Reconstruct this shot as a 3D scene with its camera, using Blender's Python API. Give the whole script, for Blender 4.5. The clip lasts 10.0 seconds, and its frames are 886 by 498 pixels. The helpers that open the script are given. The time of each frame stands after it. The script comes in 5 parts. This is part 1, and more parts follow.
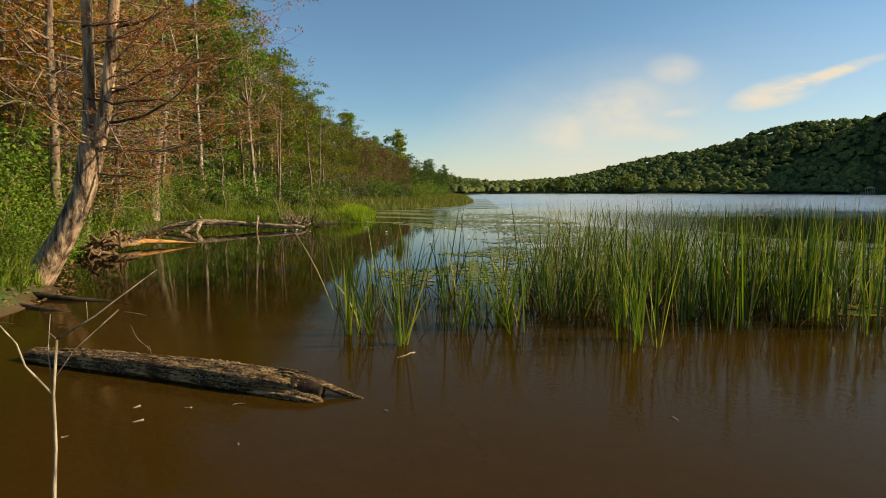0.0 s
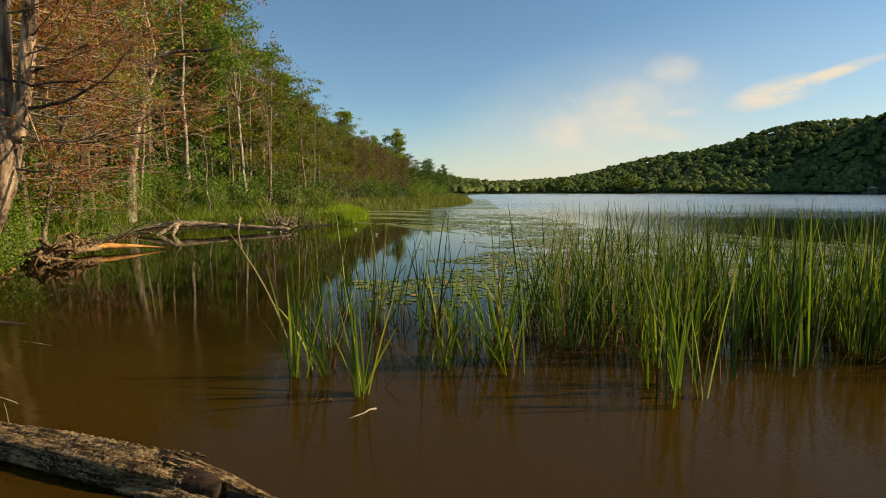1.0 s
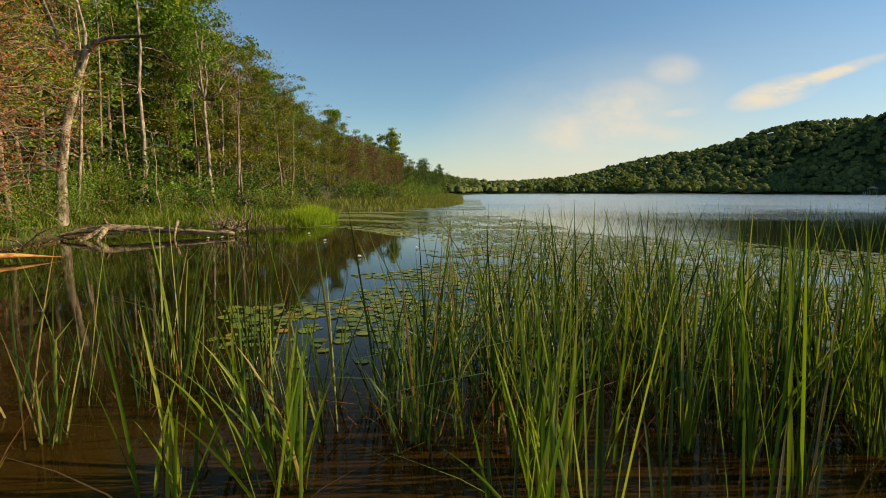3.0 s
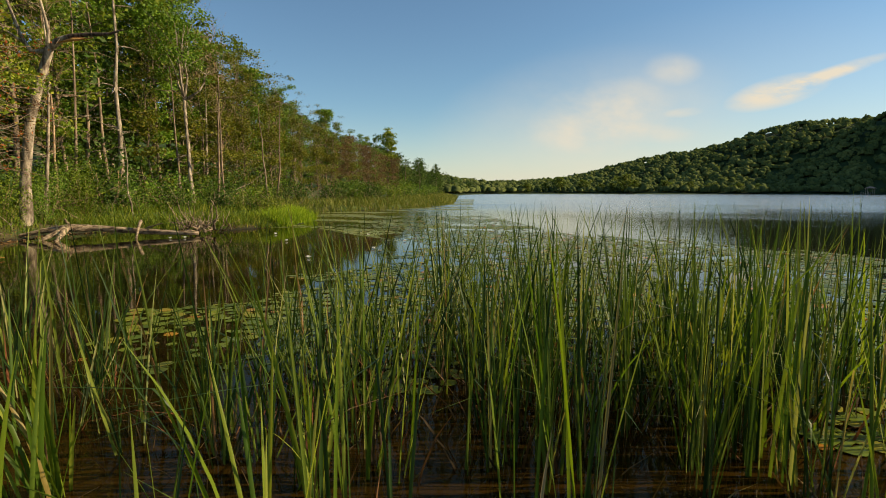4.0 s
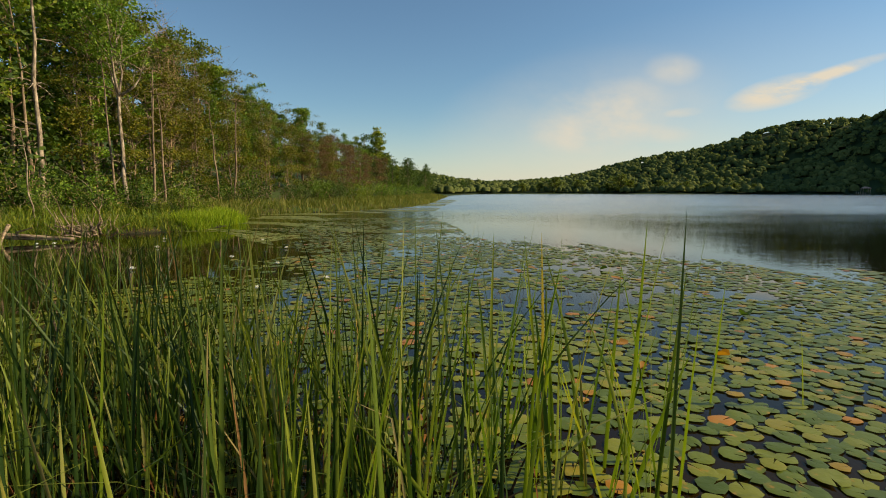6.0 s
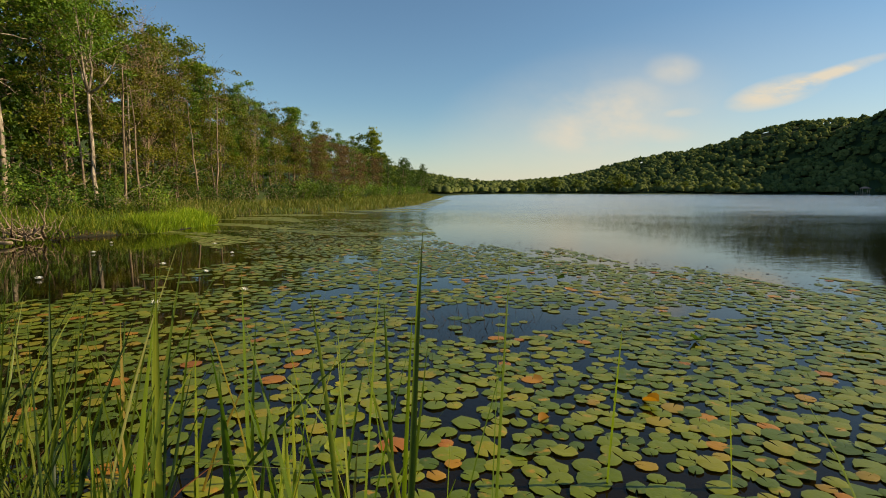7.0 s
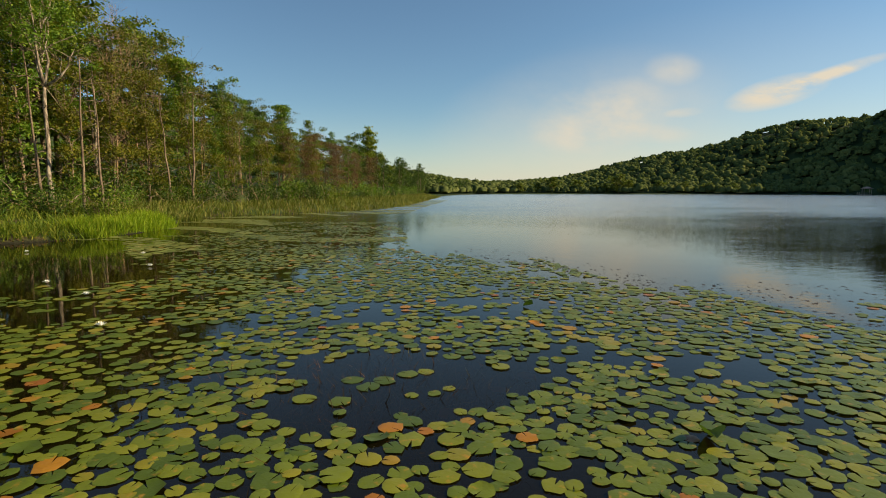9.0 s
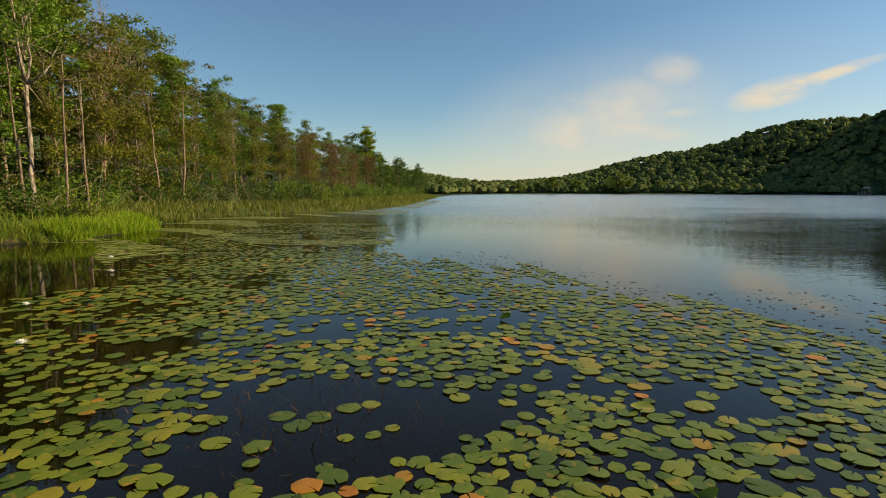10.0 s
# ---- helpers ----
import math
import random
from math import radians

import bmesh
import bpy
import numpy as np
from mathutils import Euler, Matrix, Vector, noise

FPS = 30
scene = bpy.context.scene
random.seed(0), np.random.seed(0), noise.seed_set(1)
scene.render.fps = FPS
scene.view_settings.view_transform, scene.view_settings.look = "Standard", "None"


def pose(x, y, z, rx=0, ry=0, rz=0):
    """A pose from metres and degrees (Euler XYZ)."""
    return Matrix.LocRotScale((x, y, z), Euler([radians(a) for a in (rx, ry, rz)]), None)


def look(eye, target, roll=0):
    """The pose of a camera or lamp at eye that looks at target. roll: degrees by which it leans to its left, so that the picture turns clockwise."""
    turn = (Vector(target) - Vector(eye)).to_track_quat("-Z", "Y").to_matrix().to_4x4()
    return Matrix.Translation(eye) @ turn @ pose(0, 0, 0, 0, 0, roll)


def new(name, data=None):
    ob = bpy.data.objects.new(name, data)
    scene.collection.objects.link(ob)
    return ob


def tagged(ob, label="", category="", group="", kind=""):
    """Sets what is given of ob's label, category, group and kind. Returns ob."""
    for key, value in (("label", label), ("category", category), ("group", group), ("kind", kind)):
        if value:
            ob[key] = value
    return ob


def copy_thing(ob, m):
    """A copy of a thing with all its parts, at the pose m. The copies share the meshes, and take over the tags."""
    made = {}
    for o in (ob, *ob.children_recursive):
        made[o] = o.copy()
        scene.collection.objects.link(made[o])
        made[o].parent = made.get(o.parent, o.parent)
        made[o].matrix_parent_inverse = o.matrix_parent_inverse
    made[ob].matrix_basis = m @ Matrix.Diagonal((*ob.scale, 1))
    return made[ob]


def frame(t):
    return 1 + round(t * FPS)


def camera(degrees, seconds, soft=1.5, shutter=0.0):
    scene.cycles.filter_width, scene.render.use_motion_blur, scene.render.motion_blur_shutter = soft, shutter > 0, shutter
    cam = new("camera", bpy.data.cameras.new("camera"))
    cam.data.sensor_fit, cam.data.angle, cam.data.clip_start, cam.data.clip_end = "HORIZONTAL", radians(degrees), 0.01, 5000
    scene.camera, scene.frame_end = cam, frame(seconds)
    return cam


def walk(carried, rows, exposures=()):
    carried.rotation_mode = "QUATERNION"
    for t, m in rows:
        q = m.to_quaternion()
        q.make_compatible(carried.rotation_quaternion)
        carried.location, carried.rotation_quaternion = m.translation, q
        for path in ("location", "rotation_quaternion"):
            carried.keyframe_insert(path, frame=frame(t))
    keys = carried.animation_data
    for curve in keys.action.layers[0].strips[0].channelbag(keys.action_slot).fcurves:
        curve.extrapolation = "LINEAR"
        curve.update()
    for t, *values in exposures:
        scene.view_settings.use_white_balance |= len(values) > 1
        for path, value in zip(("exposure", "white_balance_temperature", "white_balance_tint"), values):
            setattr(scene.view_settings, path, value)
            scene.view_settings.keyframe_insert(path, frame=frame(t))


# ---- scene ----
cam = camera(80.0, 10.0, soft=1.0)
PITCH = -6.23
PATH = [
    (0.0, 0.0, 0.0, 1.603), (0.5, 0.084, 0.725, 1.592), (1.0, 0.212, 1.4, 1.589), (1.5, 0.42, 2.075, 1.6), (2.0, 0.706, 2.725, 1.613),
    (3.5, 2.199, 3.533, 1.601), (4.0, 2.825, 3.614, 1.596), (4.5, 3.65, 3.807, 1.605), (5.0, 4.545, 4.093, 1.63), (5.5, 5.386, 4.644, 1.638),
    (7.0, 7.274, 6.288, 1.672), (7.5, 7.633, 6.919, 1.676), (8.0, 7.892, 7.489, 1.681), (8.5, 8.095, 8.012, 1.69), (9.0, 8.255, 8.519, 1.7),
    (9.5, 8.455, 8.931, 1.708), (10.0, 8.676, 9.241, 1.722),
]
walk(cam, [(t, pose(x, y, z, 90 + PITCH, 0, 0)) for t, x, y, z in PATH], exposures=[(0.0, 0.55, 7100, 10), (4.3, 0.52, 7100, 10), (5.0, 0.42, 7100, 10), (10.0, 0.42, 7100, 10)])

# ---- world, sun and exposure ----
SUN_AZ, SUN_EL = 89.0, 29.0  # degrees to the right of the way ahead, degrees above the horizon
rng = np.random.default_rng(7)


def make_world():
    w = bpy.data.worlds.new("sky")
    scene.world = w
    w.use_nodes = True
    nt = w.node_tree
    nt.nodes.clear()
    n = nt.nodes.new
    out, bg = n("ShaderNodeOutputWorld"), n("ShaderNodeBackground")
    sky = n("ShaderNodeTexSky")
    sky.sky_type = "NISHITA"
    sky.sun_disc = False
    sky.sun_elevation, sky.sun_rotation = radians(SUN_EL), radians(SUN_AZ)
    sky.air_density, sky.dust_density, sky.ozone_density = 1.0, 0.3, 1.3
    co = n("ShaderNodeTexCoord")
    sep = n("ShaderNodeSeparateXYZ")
    nt.links.new(co.outputs["Generated"], sep.inputs[0])

    def m(op, a, b=None, c=None, clamp=False):
        k = n("ShaderNodeMath")
        k.operation, k.use_clamp = op, clamp
        for i, v in enumerate((a, b, c)):
            if v is None:
                continue
            if isinstance(v, (int, float)):
                k.inputs[i].default_value = v
            else:
                nt.links.new(v, k.inputs[i])
        return k.outputs[0]

    # a flat chart of the sky ahead: across and up, in tangents
    yy = m("MAXIMUM", sep.outputs["Y"], 0.05)
    u, v = m("DIVIDE", sep.outputs["X"], yy), m("DIVIDE", sep.outputs["Z"], yy)
    chart = n("ShaderNodeCombineXYZ")
    nt.links.new(u, chart.inputs[0])
    nt.links.new(v, chart.inputs[1])

    def fluff(scale, detail, sx, sy, turn):
        mp = n("ShaderNodeMapping")
        mp.inputs["Scale"].default_value = (sx, sy, 1)
        mp.inputs["Rotation"].default_value = (0, 0, radians(turn))
        nt.links.new(chart.outputs[0], mp.inputs[0])
        t = n("ShaderNodeTexNoise")
        t.inputs["Scale"].default_value, t.inputs["Detail"].default_value, t.inputs["Roughness"].default_value = scale, detail, 0.6
        nt.links.new(mp.outputs[0], t.inputs["Vector"])
        return t.outputs["Fac"]

    def puff(cu, cv, ru, rv, turn, soft):
        # 1 in the middle of an ellipse, 0 at its rim
        a = radians(turn)
        du, dv = m("SUBTRACT", u, cu), m("SUBTRACT", v, cv)
        p = m("DIVIDE", m("ADD", m("MULTIPLY", du, math.cos(a)), m("MULTIPLY", dv, math.sin(a))), ru)
        q = m("DIVIDE", m("SUBTRACT", m("MULTIPLY", dv, math.cos(a)), m("MULTIPLY", du, math.sin(a))), rv)
        r = m("ADD", m("MULTIPLY", p, p), m("MULTIPLY", q, q))
        return m("POWER", m("SUBTRACT", 1.0, r, clamp=True), soft)

    thin = fluff(7, 6, 1.0, 3.2, 18)
    broad = fluff(5, 5, 1.0, 1.6, 0)
    ragged = m("MULTIPLY_ADD", thin, 2.6, -0.75, clamp=True)
    fibre = m("MULTIPLY_ADD", thin, 3.6, -1.05, clamp=True)
    wisp = m("ADD", m("MULTIPLY", puff(0.618, 0.182, 0.105, 0.030, 14, 1.1), fibre), m("MULTIPLY", puff(0.715, 0.216, 0.125, 0.014, 18, 1.3), fibre))
    wisp2 = m("MULTIPLY", puff(0.424, 0.224, 0.062, 0.034, 0, 1.6), m("MULTIPLY_ADD", broad, 1.8, -0.3, clamp=True))
    wisp3 = m("MULTIPLY", puff(0.445, 0.145, 0.04, 0.010, 5, 1.2), ragged)
    wisp4 = m("MULTIPLY", puff(0.385, 0.108, 0.11, 0.020, -4, 1.2), m("MULTIPLY_ADD", broad, 1.5, -0.25, clamp=True))
    veil = m("MULTIPLY", puff(0.28, 0.13, 0.34, 0.14, 8, 1.4), m("MULTIPLY_ADD", broad, 1.5, -0.2, clamp=True))
    core = m("MULTIPLY", puff(0.295, 0.138, 0.15, 0.070, 12, 1.3), m("MULTIPLY_ADD", broad, 2.4, -0.6, clamp=True))
    haze = m("MULTIPLY", m("POWER", m("SUBTRACT", 1.0, m("MULTIPLY", m("ABSOLUTE", sep.outputs["Z"]), 6.0), clamp=True), 2.0), 0.68)
    total = m("ADD", m("ADD", m("MULTIPLY", wisp, 1.0), m("MULTIPLY", wisp2, 0.6)), m("ADD", m("MULTIPLY", wisp3, 0.5), m("ADD", m("MULTIPLY", wisp4, 0.45), m("ADD", haze, m("ADD", m("ADD", m("MULTIPLY", puff(0.75, 0.06, 0.8, 0.3, 0, 1.2), 0.2), m("MULTIPLY", veil, 0.45)), m("MULTIPLY", core, 0.65))))), clamp=True)
    mix = n("ShaderNodeMix")
    mix.data_type = "RGBA"
    mix.inputs["B"].default_value = (7.35, 6.85, 5.85, 1)
    nt.links.new(total, mix.inputs["Factor"])
    tint = n("ShaderNodeMix")
    tint.data_type, tint.blend_type = "RGBA", "MULTIPLY"
    tint.inputs["Factor"].default_value = 1.0
    tint.inputs["B"].default_value = (0.80, 1.05, 1.19, 1)
    nt.links.new(sky.outputs[0], tint.inputs["A"])
    nt.links.new(tint.outputs["Result"], mix.inputs["A"])
    nt.links.new(mix.outputs["Result"], bg.inputs["Color"])
    bg.inputs["Strength"].default_value = 0.075
    nt.links.new(bg.outputs[0], out.inputs[0])


make_world()
sun = new("sun", bpy.data.lights.new("sun", "SUN"))
sun.data.energy, sun.data.angle, sun.data.color = 5.0, radians(0.6), (1.0, 0.83, 0.56)
_a, _e = radians(SUN_AZ), radians(SUN_EL)
sun.matrix_world = look((0, 0, 60), Vector((0, 0, 60)) - Vector((math.sin(_a) * math.cos(_e), math.cos(_a) * math.cos(_e), math.sin(_e))))


# ---- materials ----
class Nodes:
    """A small builder for node materials."""

    def __init__(self, name):
        self.mat = bpy.data.materials.new(name)
        self.mat.use_nodes = True
        self.nt = self.mat.node_tree
        self.bsdf = self.nt.nodes["Principled BSDF"]
        self.out = self.nt.nodes["Material Output"]

    def add(self, kind, **inputs):
        k = self.nt.nodes.new(kind)
        for key, v in inputs.items():
            self.set(k, key.replace("_", " "), v)
        return k

    def set(self, node, key, v):
        sock = node.inputs[key]
        if isinstance(v, bpy.types.NodeSocket):
            self.nt.links.new(v, sock)
        else:
            sock.default_value = v

    def noise(self, scale, detail=4.0, rough=0.55, vec=None, stretch=None):
        t = self.add("ShaderNodeTexNoise", Scale=scale, Detail=detail, Roughness=rough)
        src = vec
        if src is None:
            src = self.add("ShaderNodeTexCoord").outputs["Object"]
        if stretch:
            mp = self.add("ShaderNodeMapping", Vector=src, Scale=stretch)
            src = mp.outputs[0]
        self.nt.links.new(src, t.inputs["Vector"])
        return t.outputs["Fac"]

    def ramp(self, fac, stops, mode="LINEAR"):
        r = self.add("ShaderNodeValToRGB", Fac=fac)
        cr = r.color_ramp
        cr.interpolation = mode
        while len(cr.elements) < len(stops):
            cr.elements.new(0.5)
        for e, (p, c) in zip(cr.elements, stops):
            e.position, e.color = p, (*c, 1) if len(c) == 3 else c
        return r.outputs["Color"]

    def mix(self, fac, a, b, mode="MIX"):
        k = self.add("ShaderNodeMix")
        k.data_type, k.blend_type = "RGBA", mode
        for key, v in (("Factor", fac), ("A", a), ("B", b)):
            if isinstance(v, tuple) and len(v) == 3:
                v = (*v, 1)
            self.set(k, key, v)
        return k.outputs["Result"]

    def math(self, op, a, b=0.0, clamp=False):
        k = self.add("ShaderNodeMath")
        k.operation, k.use_clamp = op, clamp
        for i, v in enumerate((a, b)):
            if isinstance(v, bpy.types.NodeSocket):
                self.nt.links.new(v, k.inputs[i])
            else:
                k.inputs[i].default_value = v
        return k.outputs[0]

    def bump(self, height, strength, distance):
        b = self.add("ShaderNodeBump", Height=height, Strength=strength, Distance=distance)
        return b.outputs[0]

    def done(self, color=None, rough=None, normal=None, spec=None):
        if color is not None:
            self.set(self.bsdf, "Base Color", (*color, 1) if isinstance(color, tuple) and len(color) == 3 else color)
        if rough is not None:
            self.set(self.bsdf, "Roughness", rough)
        if normal is not None:
            self.set(self.bsdf, "Normal", normal)
        if spec is not None:
            self.set(self.bsdf, "Specular IOR Level", spec)
        return self.mat


def leaf_material(name, stops, rough=0.55, passes=0.3, per_object=False, spots=None, spec=0.15, patch=(0.35, 0.5), lump=None):
    """Foliage: a colour for every leaf out of a ramp, some light through the blade."""
    k = Nodes(name)
    if per_object:
        rnd = k.add("ShaderNodeObjectInfo").outputs["Random"]
    else:
        rnd = k.add("ShaderNodeNewGeometry").outputs["Random Per Island"]
    col = k.ramp(rnd, stops)
    big = k.ramp(k.noise(patch[0], 3), [(0.35, (0, 0, 0)), (0.65, (1, 1, 1))])
    col = k.mix(k.math("MULTIPLY", big, patch[1]), col, k.mix(1.0, col, (0.55, 0.6, 0.5), "MULTIPLY"))
    if spots:
        s = k.ramp(k.noise(spots[0], 3), [(spots[1], (0, 0, 0)), (min(1, spots[1] + 0.1), (1, 1, 1))])
        col = k.mix(s, col, spots[2])
    k.done(col, rough, k.bump(k.noise(lump[0], 3, 0.6), 1.0, lump[1]) if lump else None, spec=spec)
    tr = k.add("ShaderNodeBsdfTranslucent", Color=k.mix(1.0, col, (1.3, 1.35, 0.6), "MULTIPLY"))
    mx = k.add("ShaderNodeMixShader", Fac=passes)
    k.nt.links.new(k.bsdf.outputs[0], mx.inputs[1])
    k.nt.links.new(tr.outputs[0], mx.inputs[2])
    k.nt.links.new(mx.outputs[0], k.out.inputs[0])
    return k.mat


def bark_material(name, dark, light, scale=6.0, depth=0.02, moss=None, rough=0.9, stretch=(1, 1, 0.18), turn=0.0):
    k = Nodes(name)
    src = k.add("ShaderNodeTexCoord").outputs["Object"]
    if turn:
        src = k.add("ShaderNodeMapping", Vector=src, Rotation=(0, 0, radians(turn))).outputs[0]
    grain = k.noise(scale, 6, 0.65, vec=src, stretch=stretch)
    patch = k.noise(scale * 0.22, 3)
    col = k.ramp(grain, [(0.4, dark), (0.62, light)])
    col = k.mix(k.ramp(patch, [(0.42, (0, 0, 0)), (0.7, (0.4, 0.4, 0.4))]), col, tuple(0.6 * a + 0.4 * b for a, b in zip(dark, light)))
    if moss:
        col = k.mix(k.ramp(k.noise(scale * 0.5, 4), [(0.55, (0, 0, 0)), (0.66, (1, 1, 1))]), col, moss)
    return k.done(col, rough, k.bump(grain, 0.8, depth), spec=0.2)


def water_material():
    k = Nodes("lake_water")
    k.nt.nodes.remove(k.bsdf)
    pos = k.add("ShaderNodeNewGeometry").outputs["Position"]
    sep = k.add("ShaderNodeSeparateXYZ", Vector=pos)
    # calm among the plants, fine wind ripples on the open lake
    across = k.math("ADD", sep.outputs["Y"], k.math("MULTIPLY", sep.outputs["X"], 0.75))
    open_ = k.math("MULTIPLY", k.math("SUBTRACT", across, 25.0), 0.04, True)
    windy = k.math("MULTIPLY", k.math("SUBTRACT", k.math("ADD", k.math("ADD", sep.outputs["Y"], k.math("MULTIPLY", sep.outputs["X"], 0.25)), k.math("MULTIPLY", k.noise(0.08, 3, vec=pos), 14.0)), 38.0), 0.035, True)
    gust = k.ramp(k.noise(0.12, 6, 0.7, vec=pos, stretch=(0.4, 1, 1)), [(0.36, (0.35,) * 3), (0.64, (1,) * 3)])
    lane = k.math("MULTIPLY", k.math("SUBTRACT", 8.5, sep.outputs["Y"]), 0.4, True)
    amp = k.math("ADD", k.math("ADD", k.math("MULTIPLY", k.math("MULTIPLY", open_, gust), 0.16), k.math("MULTIPLY", lane, 0.05)), 0.01)
    rip = k.noise(3.6, 4, 0.6, vec=pos, stretch=(0.7, 1.4, 1))
    swell = k.noise(1.1, 2, 0.5, vec=pos, stretch=(0.5, 1.3, 1))
    h = k.math("ADD", k.math("MULTIPLY", rip, 0.6), k.math("MULTIPLY", swell, 0.5))
    b = k.add("ShaderNodeBump", Height=h, Distance=0.13)
    k.nt.links.new(amp, b.inputs["Strength"])
    nrm = b.outputs[0]
    fr = k.add("ShaderNodeFresnel", IOR=1.333)
    rough = k.math("ADD", k.math("ADD", k.math("MULTIPLY", open_, k.math("ADD", k.math("MULTIPLY", gust, 0.03), k.math("MULTIPLY", windy, k.math("ADD", k.math("MULTIPLY", gust, 0.10), 0.12)))), k.math("MULTIPLY", lane, 0.05)), 0.015)
    # weaker, browner sky reflection in the near water, put into the gloss colour
    near_dim = k.math("MULTIPLY", k.math("SUBTRACT", 10.0, sep.outputs["Y"]), 0.4, True)
    gl = k.add("ShaderNodeBsdfGlossy", Color=k.mix(near_dim, (1.0, 0.99, 0.93), (0.66, 0.60, 0.45)), Roughness=rough, Normal=nrm)
    tr = k.add("ShaderNodeBsdfTransparent", Color=(0.60, 0.36, 0.12, 1))
    deep = k.math("MULTIPLY", k.math("ADD", sep.outputs["Y"], -5.4), 0.24, True)
    murk = k.add("ShaderNodeBsdfDiffuse", Color=k.mix(deep, (0.088, 0.046, 0.007), (0.014, 0.010, 0.004)))
    body = k.add("ShaderNodeMixShader", Fac=0.4)
    k.nt.links.new(tr.outputs[0], body.inputs[1])
    k.nt.links.new(murk.outputs[0], body.inputs[2])
    mx = k.add("ShaderNodeMixShader", Fac=k.math("MULTIPLY", fr.outputs[0], k.math("ADD", k.math("MULTIPLY", fr.outputs[0], 0.1), 0.9)))
    k.nt.links.new(body.outputs[0], mx.inputs[1])
    k.nt.links.new(gl.outputs[0], mx.inputs[2])
    k.nt.links.new(mx.outputs[0], k.out.inputs[0])
    return k.mat


def ground_material():
    """Mud under the water, leaf mould and moss on the bank, forest floor further off."""
    k = Nodes("lake_ground")
    pos = k.add("ShaderNodeNewGeometry").outputs["Position"]
    z = k.add("ShaderNodeSeparateXYZ", Vector=pos).outputs["Z"]
    n1, n2, n3 = k.noise(0.9, 5, vec=pos), k.noise(14, 4, vec=pos), k.noise(0.05, 3, vec=pos)
    mud = k.ramp(n1, [(0.3, (0.055, 0.034, 0.017)), (0.55, (0.11, 0.066, 0.032)), (0.75, (0.17, 0.105, 0.055))])
    mud = k.mix(k.ramp(n2, [(0.5, (0, 0, 0)), (0.75, (0.5, 0.5, 0.5))]), mud, (0.05, 0.035, 0.02))
    yy = k.add("ShaderNodeSeparateXYZ", Vector=pos).outputs["Y"]
    deep = k.math("MULTIPLY", k.math("ADD", k.math("ADD", yy, k.math("MULTIPLY", n1, 4.0)), -8.5), 0.22, True)
    silt = k.ramp(n2, [(0.35, (0.012, 0.012, 0.008)), (0.6, (0.03, 0.028, 0.016)), (0.75, (0.07, 0.06, 0.03))])
    mud = k.mix(deep, mud, silt)
    earth = k.ramp(n2, [(0.3, (0.06, 0.04, 0.022)), (0.6, (0.13, 0.09, 0.05)), (0.8, (0.2, 0.15, 0.09))])
    green = k.ramp(n2, [(0.3, (0.025, 0.05, 0.012)), (0.7, (0.08, 0.13, 0.03))])
    land = k.mix(k.ramp(n1, [(0.35, (0, 0, 0)), (0.55, (1, 1, 1))]), earth, green)
    land = k.mix(k.math("MULTIPLY", k.math("ADD", yy, -60.0), 0.02, True), land, k.ramp(n3, [(0.3, (0.02, 0.04, 0.012)), (0.7, (0.035, 0.06, 0.018))]))
    up = k.math("MULTIPLY", k.math("ADD", z, -0.02), 9.0, True)
    return k.done(k.mix(up, mud, land), 0.95, k.bump(n2, 0.5, 0.03), spec=0.15)


M_WATER, M_GROUND = water_material(), ground_material()
M_PALE = bark_material("pale_bark", (0.07, 0.05, 0.034), (0.46, 0.38, 0.28), 6, 0.03, stretch=(1, 1, 0.3))
M_BARK = bark_material("grey_brown_bark", (0.09, 0.06, 0.04), (0.33, 0.25, 0.17), 6)
M_LEANBARK = bark_material("flaking_conifer_bark", (0.06, 0.035, 0.022), (0.56, 0.39, 0.25), 11, 0.05)
M_TWIG = bark_material("dead_twigs", (0.11, 0.07, 0.042), (0.46, 0.32, 0.19), 10)
M_CREAM = bark_material("cream_sapling_bark", (0.16, 0.12, 0.075), (0.50, 0.42, 0.30), 22)
M_ROOT = bark_material("brown_rotten_roots", (0.04, 0.025, 0.014), (0.30, 0.19, 0.10), 12, 0.03)
M_DARKLIMB = bark_material("dark_dead_limbs", (0.03, 0.02, 0.015), (0.14, 0.10, 0.075), 12)
M_DRIFT = bark_material("weathered_driftwood", (0.05, 0.034, 0.022), (0.42, 0.32, 0.21), 12, 0.03, stretch=(0.25, 1, 1))
M_FRESH = bark_material("fresh_split_wood", (0.28, 0.12, 0.035), (0.68, 0.36, 0.12), 10, stretch=(0.2, 1, 1))
M_WETWOOD = bark_material("dark_wet_wood", (0.016, 0.011, 0.008), (0.10, 0.07, 0.045), 14, 0.03, rough=0.5, stretch=(0.2, 1, 1))
M_LITTER = leaf_material("leaf_litter", [(0, (0.07, 0.04, 0.02)), (0.6, (0.16, 0.09, 0.04)), (1, (0.28, 0.18, 0.07))], 0.8, 0.1)


